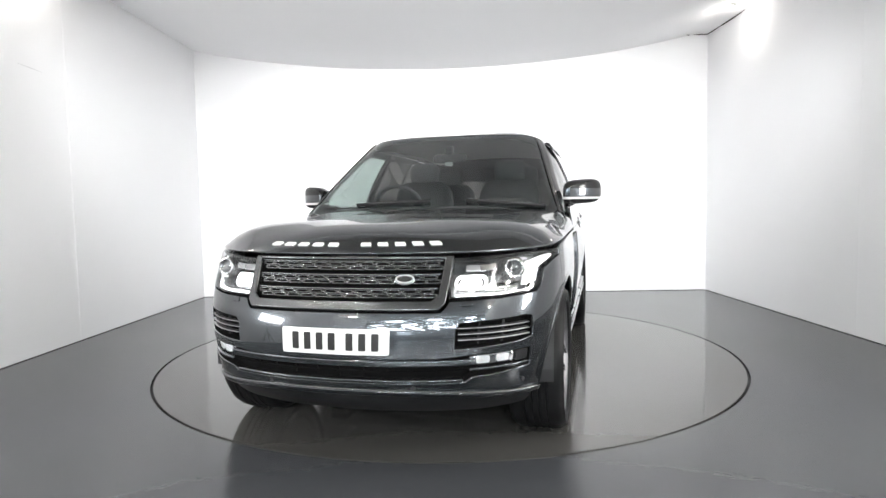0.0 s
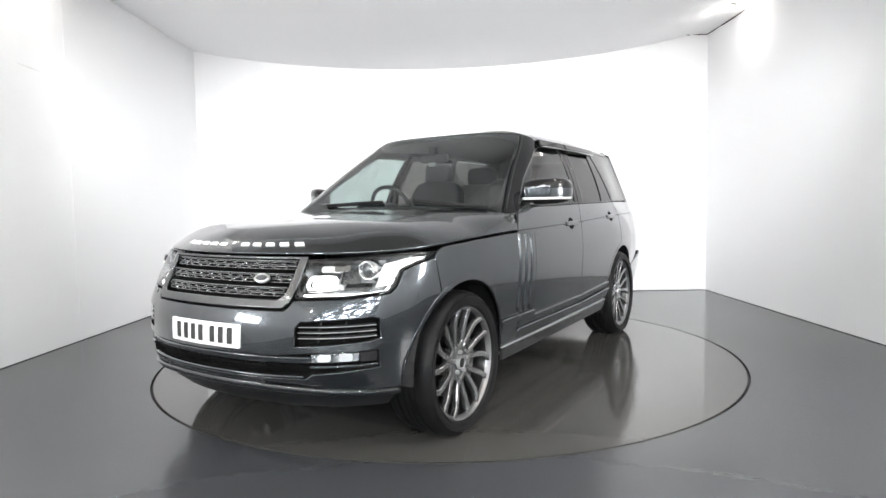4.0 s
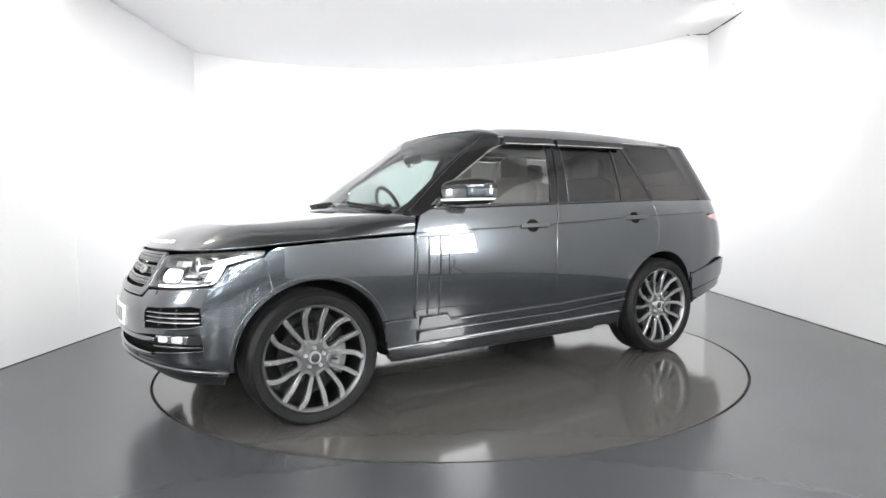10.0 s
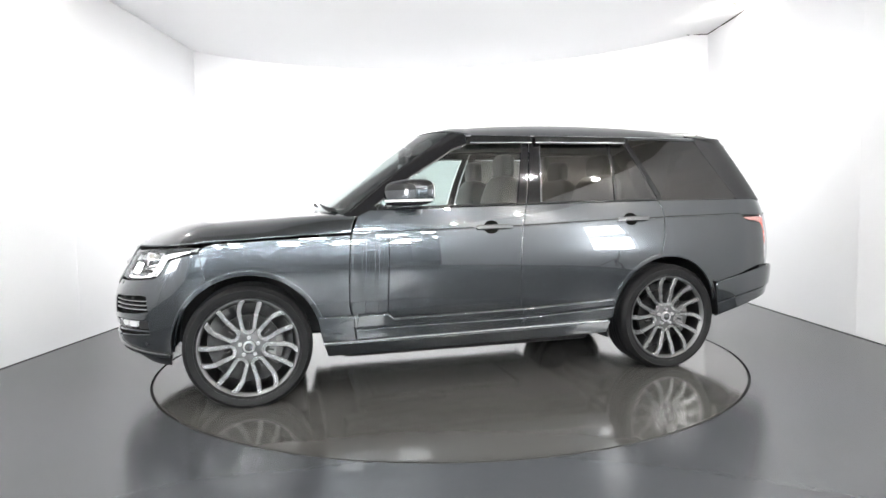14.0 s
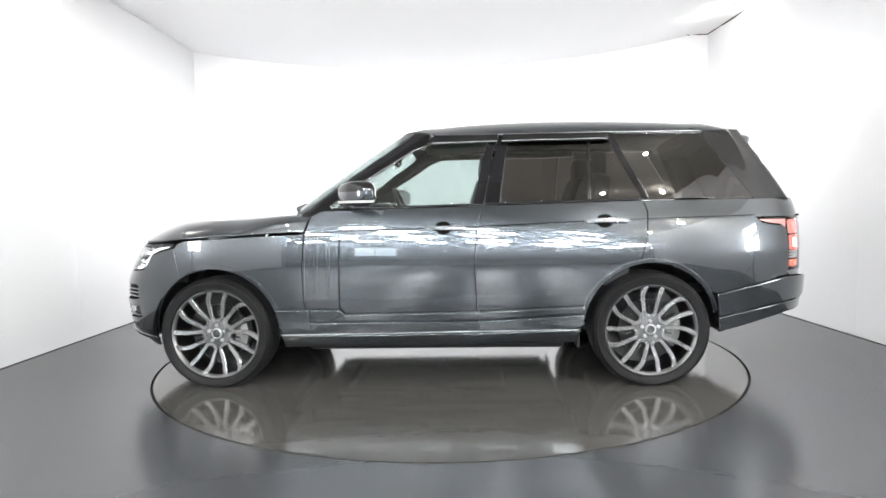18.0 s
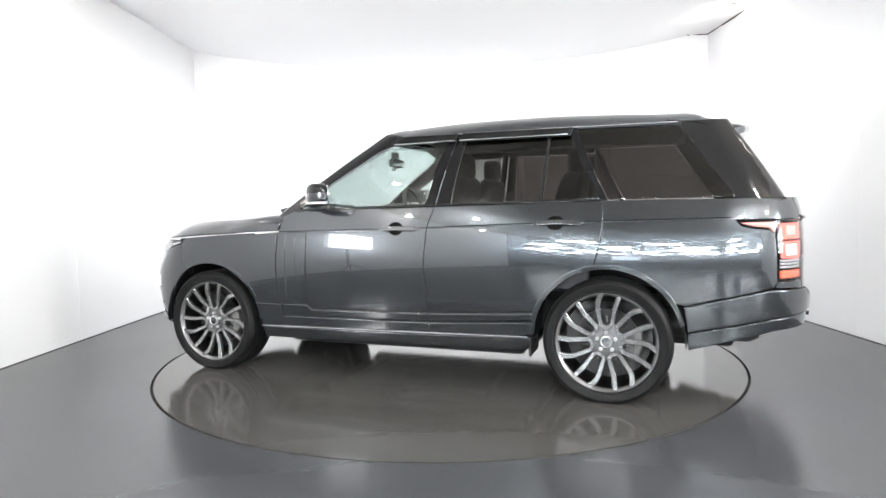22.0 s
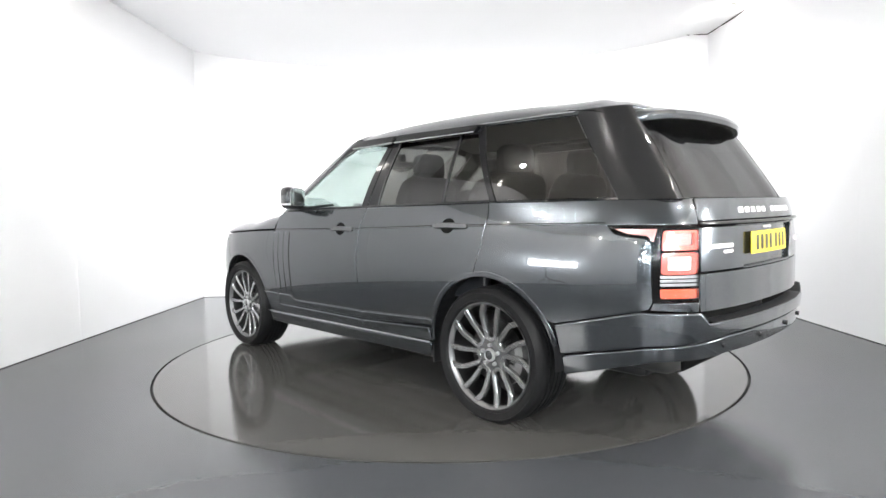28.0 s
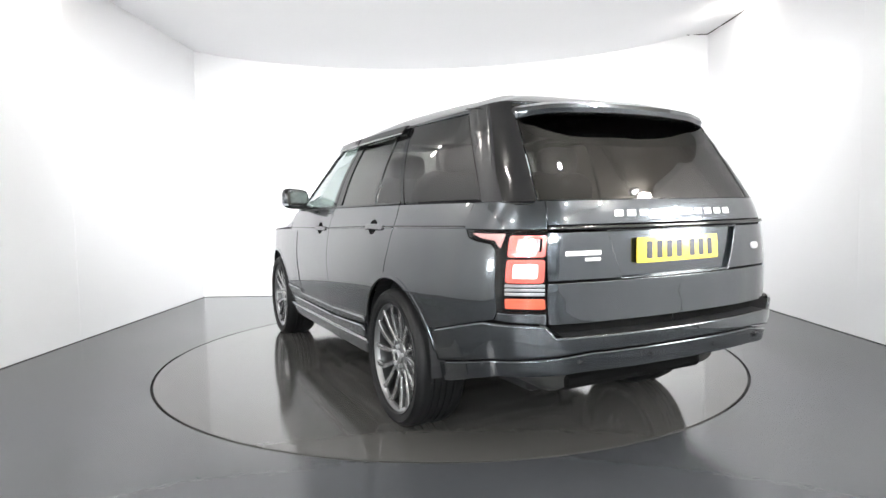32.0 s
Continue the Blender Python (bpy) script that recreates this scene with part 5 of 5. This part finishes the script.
def build_mirrors():
    for s in (1, -1):
        mi = new("door_mirror")
        mi.parent = car
        mi["label"] = "door mirror with silver strip"

        def shaped(z0, z1, nm, mt, grow=1.0):
            bm = bmesh.new()
            blob(bm, (0, 0, 0), (1, 1, 1), 3.5, 36, 24)
            cut = [v for v in bm.verts]
            for v in cut:
                x, y, z = v.co
                zz = 1.297 + z * .085
                k = (1 + .10 * (y)) * (1 - .12 * max(z, 0) ** 2)
                v.co = Vector((.462 + x * .088 * grow * (1 - .22 * max(y, 0) ** 3) - .078 * y - .02 * max(y, 0) ** 2, s * (1.018 + y * .128 * grow), zz + .008 * y))
            if s < 0:
                bmesh.ops.reverse_faces(bm, faces=bm.faces)
            g = bmesh.ops.bisect_plane(bm, geom=bm.verts[:] + bm.edges[:] + bm.faces[:], plane_co=(0, 0, z0), plane_no=(0, 0, -1), clear_outer=True)
            g = bmesh.ops.bisect_plane(bm, geom=bm.verts[:] + bm.edges[:] + bm.faces[:], plane_co=(0, 0, z1), plane_no=(0, 0, 1), clear_outer=True)
            return part(nm, bm, mt, mi, smooth=True)
        shaped(1.316, 1.45, "cap", BLACK, .985)
        shaped(1.258, 1.316, "painted_band", PAINT)
        shaped(1.243, 1.258, "silver_strip", LETTER, 1.02)
        shaped(1.1, 1.243, "base", BLACK)
        bm = bmesh.new()
        blob(bm, (.378, s * 1.015, 1.30), (.010, .100, .070), 4, 24, 12)
        for v in bm.verts:
            v.co.x -= .078 * (abs(v.co.y) - 1.015) / .128
        part("mirror_glass", bm, CHROME, mi, smooth=True)
        bm = bmesh.new()
        blob(bm, (.50, s * .90, 1.215), (.10, .07, .022), 3, 20, 10)
        blob(bm, (.52, s * .885, 1.20), (.07, .03, .035), 3, 20, 10)
        part("arm", bm, BLACK, mi, smooth=True)


def build_wheels():
    w0 = None
    R = .373
    for x, z in (ARCH_F, ARCH_R):
        for s in (1, -1):
            m = pose(x + (.006 if x > 0 else -.006), s * .830, R, 0, 0, 0 if s > 0 else 180)
            if w0 is None:
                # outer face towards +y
                # barrel coloured dark for the shade inside the wheel
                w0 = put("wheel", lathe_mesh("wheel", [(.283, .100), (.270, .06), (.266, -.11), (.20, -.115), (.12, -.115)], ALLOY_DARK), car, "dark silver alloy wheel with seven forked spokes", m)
                put("rim_lip", lathe_mesh("rim_lip", [(.279, .08), (.283, .104), (.287, .112), (.2915, .1165), (.298, .1235), (.3015, .1235), (.303, .120), (.300, .110), (.292, .098)], RIM, n=80), w0)
                prof = [(.296, .112), (.302, .126), (.310, .132), (.3125, .1355), (.3155, .1355), (.317, .132), (.334, .1375), (.352, .1385), (.3535, .141), (.356, .141), (.3575, .137), (.366, .130), (.376, .118), (.382, .105), (.3845, .085)]
                prof += [(.3845, .06), (.378, .058), (.378, .052), (.385, .050), (.385, .022), (.378, .020), (.378, .014), (.385, .012)]
                prof += [(r, -h) for r, h in reversed(prof)]
                tyre = put("tyre", lathe_mesh("tyre", prof, RUBBER, n=120), w0, "black low-profile tyre")
                for v in tyre.data.vertices:
                    if v.co.z < -(R - .002):
                        v.co.y *= 1.02
                        v.co.z = -(R - .0005)
                # tread blocks
                vs, fs = [], []
                for i in range(72):
                    a = 2 * math.pi * i / 72
                    if math.sin(a) < -.95:
                        continue
                    for h0, h1 in ((.066, .116), (-.116, -.066)):
                        k = len(vs)
                        for hh, rr in ((h0, .3862), (h1, .3862 - .006 * (abs(h1) > .1)), (h1, .372), (h0, .372)):
                            rr2 = rr if not (abs(hh) > .1 and rr > .38) else rr - .008
                            for da in (-.028, .028):
                                vs.append((rr2 * math.cos(a + da + hh * .25), hh, rr2 * math.sin(a + da + hh * .25)))
                        fs += [(k, k + 1, k + 3, k + 2), (k + 2, k + 3, k + 5, k + 4), (k, k + 2, k + 4, k + 6), (k + 1, k + 7, k + 5, k + 3), (k, k + 6, k + 7, k + 1)]
                tagged(put("tread", mesh_of("tread", vs, fs, RUBBER), w0), kind="stuff")
                put("brake_disc", lathe_mesh("brake_disc", [(.19, .0), (.19, .03), (.09, .03), (.085, .055), (.001, .055)], STEEL, n=48), w0, "grey steel brake disc")
                vs, fs = [], []
                prof2 = [(.12, .0), (.12, .058), (.165, .070), (.205, .058), (.215, .03), (.215, .0)]
                for q in range(9):
                    a = math.radians(155 + q * 62 / 8)
                    vs += [(r * math.cos(a), h, r * math.sin(a)) for r, h in prof2]
                for q in range(8):
                    for k in range(5):
                        fs.append((6 * q + k, 6 * q + k + 1, 6 * q + k + 7, 6 * q + k + 6))
                fs += [tuple(range(6))[::-1], tuple(range(48, 54))]
                put("brake_caliper", mesh_of("brake_caliper", vs, fs, CAST), w0, "grey cast brake caliper")
                # hub and spokes: seven U-shaped pairs
                vs, fs = [], []
                for k, (rr, hh) in enumerate(((1.04, .055), (1.0, .080), (.92, .084), (.80, .084), (.56, .084))):
                    for i in range(56):
                        a = 2 * math.pi * i / 56
                        tip = abs(math.cos(7 * (a - math.pi / 2) / 2)) ** 1.6
                        r = (.112 - .032 * tip) * rr if k < 3 else .090 * rr
                        vs.append((r * math.cos(a), hh, r * math.sin(a)))
                for k in range(4):
                    for i in range(56):
                        j = (i + 1) % 56
                        fs.append((56 * k + j, 56 * k + i, 56 * k + 56 + i, 56 * k + 56 + j)[::-1])
                fs.append(tuple(range(224, 280))[::-1])
                me = mesh_of("hub", vs, fs, HUB, True)
                me.set_sharp_from_angle(angle=radians(30))
                put("hub", me, w0, "star-shaped hub plate")
                put("hub_face", lathe_mesh("hub_face", [(.074, .080), (.072, .0862), (.045, .0862), (.040, .090), (.001, .090)], HUB, n=40), w0)
                put("centre_cap", lathe_mesh("centre_cap", [(.034, .080), (.034, .098), (.029, .104), (.001, .106)], GRILLE_GREY, n=32), w0, "dark grey centre cap")
                put("cap_ring", lathe_mesh("cap_ring", [(.026, .1050), (.029, .1075), (.034, .1065), (.037, .100), (.037, .09)], SILVER, n=32), w0)
                for i in range(5):
                    a = math.radians(90 + 72 * i)
                    bm = bmesh.new()
                    bmesh.ops.create_cone(bm, cap_ends=True, segments=6, radius1=.0125, radius2=.0110, depth=.026, matrix=Matrix.Translation((.056 * math.cos(a), .091, .056 * math.sin(a))) @ Matrix.Rotation(radians(-90), 4, "X"))
                    part("wheel_bolt", bm, SILVER, w0)
                def arm(f, e):
                    """A point of one arm, from the fork (f = 0) to the rim; the tips all kick the same way."""
                    r = .118 + .179 * f
                    k = max(0.0, (r - .200) / .095) ** 1.6
                    return (r, e * (.0355 + .0205 * min(1.0, f / .68)) - .027 * k, .0135 + .0035 * f + .003 * max(0.0, (f - .86) / .14))
                line = [arm(1 - k / 22, -1) for k in range(23)]
                line += [(.118 - .031 * math.sin(math.pi * k / 10), -.0355 * math.cos(math.pi * k / 10), .0130) for k in range(1, 10)]
                line += [arm(k / 22, 1) for k in range(23)]
                c = np.array([(p, q) for p, q, _ in line])
                d = np.gradient(c, axis=0)
                d /= np.linalg.norm(d, axis=1)[:, None]
                vs, fs = [], []
                for (p, q), (dp, dq), (_, _, half) in zip(c, d, line):
                    f = (p - .1) / .19
                    h = .090 + .026 * max(f, 0) ** 1.2
                    for e, hh in ((-1, h - .034 + .01 * f), (-1, h - .005), (-.72, h), (.72, h), (1, h - .005), (1, h - .034 + .01 * f)):
                        vs.append((q - dp * e * half, hh, p + dq * e * half))
                for k in range(len(line) - 1):
                    for w in range(5):
                        fs.append((6 * k + w, 6 * k + w + 1, 6 * k + w + 7, 6 * k + w + 6))
                spoke = mesh_of("spoke", vs, fs, ALLOY, True)
                spoke.set_sharp_from_angle(angle=radians(30))
                for i in range(7):
                    put("spoke", spoke, w0, "", Matrix.Rotation(2 * math.pi * i / 7, 4, "Y"))
                # added blocks in each fork, put in for reflections off the inner wheel
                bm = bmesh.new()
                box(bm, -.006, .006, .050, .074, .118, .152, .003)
                me = bpy.data.meshes.new("fork_block")
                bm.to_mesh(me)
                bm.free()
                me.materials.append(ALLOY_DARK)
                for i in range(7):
                    put("fork_block", me, w0, "", Matrix.Rotation(2 * math.pi * i / 7, 4, "Y"))
                bm = bmesh.new()
                bmesh.ops.create_cone(bm, cap_ends=True, segments=8, radius1=.005, radius2=.005, depth=.04, matrix=Matrix.Translation((.245 * math.cos(.9), .09, -.245 * math.sin(.9))) @ Matrix.Rotation(radians(-70), 4, "X"))
                part("valve", bm, PLASTIC, w0)
            else:
                copy_thing(w0, m)


def build_interior():
    def seat(x, y, w, rearseat=False):
        st = new("seat")
        st.parent = car
        st["label"] = "dark leather seat with headrest"
        bm = bmesh.new()
        blob(bm, (x + .15, y, .80), (.30, w, .11), 4)
        part("cushion", bm, LEATHER, st, smooth=True)
        bm = bmesh.new()
        blob(bm, (0, 0, 0), (.085, w, .34), 4.5, 24, 16)
        bmesh.ops.transform(bm, matrix=pose(x - .16, y, 1.10, 0, -16, 0), verts=bm.verts)
        part("backrest", bm, LEATHER, st, smooth=True)
        bm = bmesh.new()
        blob(bm, (x - .24, y, 1.50), (.055, w * .52, .095), 3.5)
        part("headrest", bm, LEATHER, st, smooth=True)
        for d in (-.06, .06):
            bm = bmesh.new()
            box(bm, x - .25, x - .235, y + d - .006, y + d + .006, 1.34, 1.46)
            part("headrest_post", bm, SILVER, st)
    for y in (.38, -.38):
        seat(-.17, y, .26)
        seat(-.98, y, .30)
    # dashboard
    bm = bmesh.new()
    blob(bm, (.72, 0, 1.08), (.24, .78, .13), 5, 28, 12)
    blob(bm, (.50, -.38, 1.20), (.10, .17, .05), 3)
    part("dashboard", bm, LEATHER, car, "dark leather dashboard", smooth=True)
    bm = bmesh.new()
    box(bm, -.35, .55, -.12, .12, .70, .97, .03)
    part("centre_console", bm, LEATHER, car)
    # steering wheel
    sw = new("steering_wheel")
    sw.parent = car
    vs, fs = [], []
    for i in range(40):
        a = 2 * math.pi * i / 40
        for j in range(8):
            b = 2 * math.pi * j / 8
            r = .185 + .016 * math.cos(b)
            vs.append((.016 * math.sin(b), r * math.cos(a), r * math.sin(a)))
    for i in range(40):
        for j in range(8):
            fs.append((8 * i + j, 8 * i + (j + 1) % 8, 8 * ((i + 1) % 40) + (j + 1) % 8, 8 * ((i + 1) % 40) + j))
    m = pose(.31, -.38, 1.20, 0, 22, 0)
    put("wheel_rim", mesh_of("wheel_rim", vs, fs, LEATHER, True), sw, "dark leather steering wheel rim", m)
    bm = bmesh.new()
    blob(bm, (.01, 0, -.01), (.03, .075, .06), 3)
    box(bm, .0, .015, -.18, .18, -.012, .015, .004)
    box(bm, .0, .015, -.015, .015, -.18, 0, .004)
    part("wheel_boss", bm, LEATHER, sw, m=m)
    # inside mirror and camera pod
    im = new("rear_view_mirror")
    im.parent = car
    bm = bmesh.new()
    blob(bm, (.30, .03, 1.575), (.018, .13, .035), 4)
    part("housing", bm, PLASTIC, im, smooth=True)
    bm = bmesh.new()
    box(bm, .276, .283, -.085, .145, 1.55, 1.60, .003)
    part("glass", bm, CHROME, im)
    bm = bmesh.new()
    box(bm, .285, .335, .0, .06, 1.60, 1.665, .01)
    part("stem", bm, PLASTIC, im)
    bm = bmesh.new()
    box(bm, .31, .34, .0, .055, 1.515, 1.545, .006)
    part("camera_pod", bm, SILVER, car, "small silver dash camera")
    # headliner and inner trim
    vs, fs = [], []
    xs, ys = np.linspace(-1.95, .10, 12), np.linspace(-.64, .64, 9)
    for x in xs:
        for y in ys:
            vs.append((x, y, float(roof_mid(min(max(x, -1.75), -.05))) - .05 - .06 * (abs(y) / .64) ** 3))
    for i in range(11):
        for j in range(8):
            fs.append((9 * i + j, 9 * i + j + 1, 9 * i + j + 10, 9 * i + j + 9))
    put("headliner", mesh_of("headliner", vs, fs, LEATHER2, True), car, "pale fabric headliner")
    bm = bmesh.new()
    box(bm, -2.3, .9, -.80, .80, .60, .66)
    part("cabin_floor", bm, MATT, car)
    bm = bmesh.new()
    box(bm, -2.25, -1.32, -.70, .70, 1.12, 1.14, .005)
    part("luggage_cover", bm, PLASTIC, car)
    for s in (1, -1):
        bm = bmesh.new()
        box(bm, -1.35, .62, s * .80 - .03, s * .80 + .03, .66, 1.19, .02)
        part("door_card", bm, LEATHER, car)


build_shell()
build_panels()
build_lamps()
build_tail()
build_cabin_outside()
build_mirrors()
build_wheels()
build_interior()


# ---------------------------------------------------------------- movement
AXIS_IN_CAR = (-.082, -.107)


def heading(t):
    return 255.42 - 4.325 * t + .0002 * t * t


def motions():
    spin, ride = [], []
    for t in range(0, 33):
        a = heading(t)
        r = pose(0, 0, 0, 0, 0, a)
        spin.append((float(t), r))
        ride.append((float(t), r @ pose(-AXIS_IN_CAR[0], -AXIS_IN_CAR[1], 0)))
    walk(turntable, spin)
    walk(car, ride)


motions()
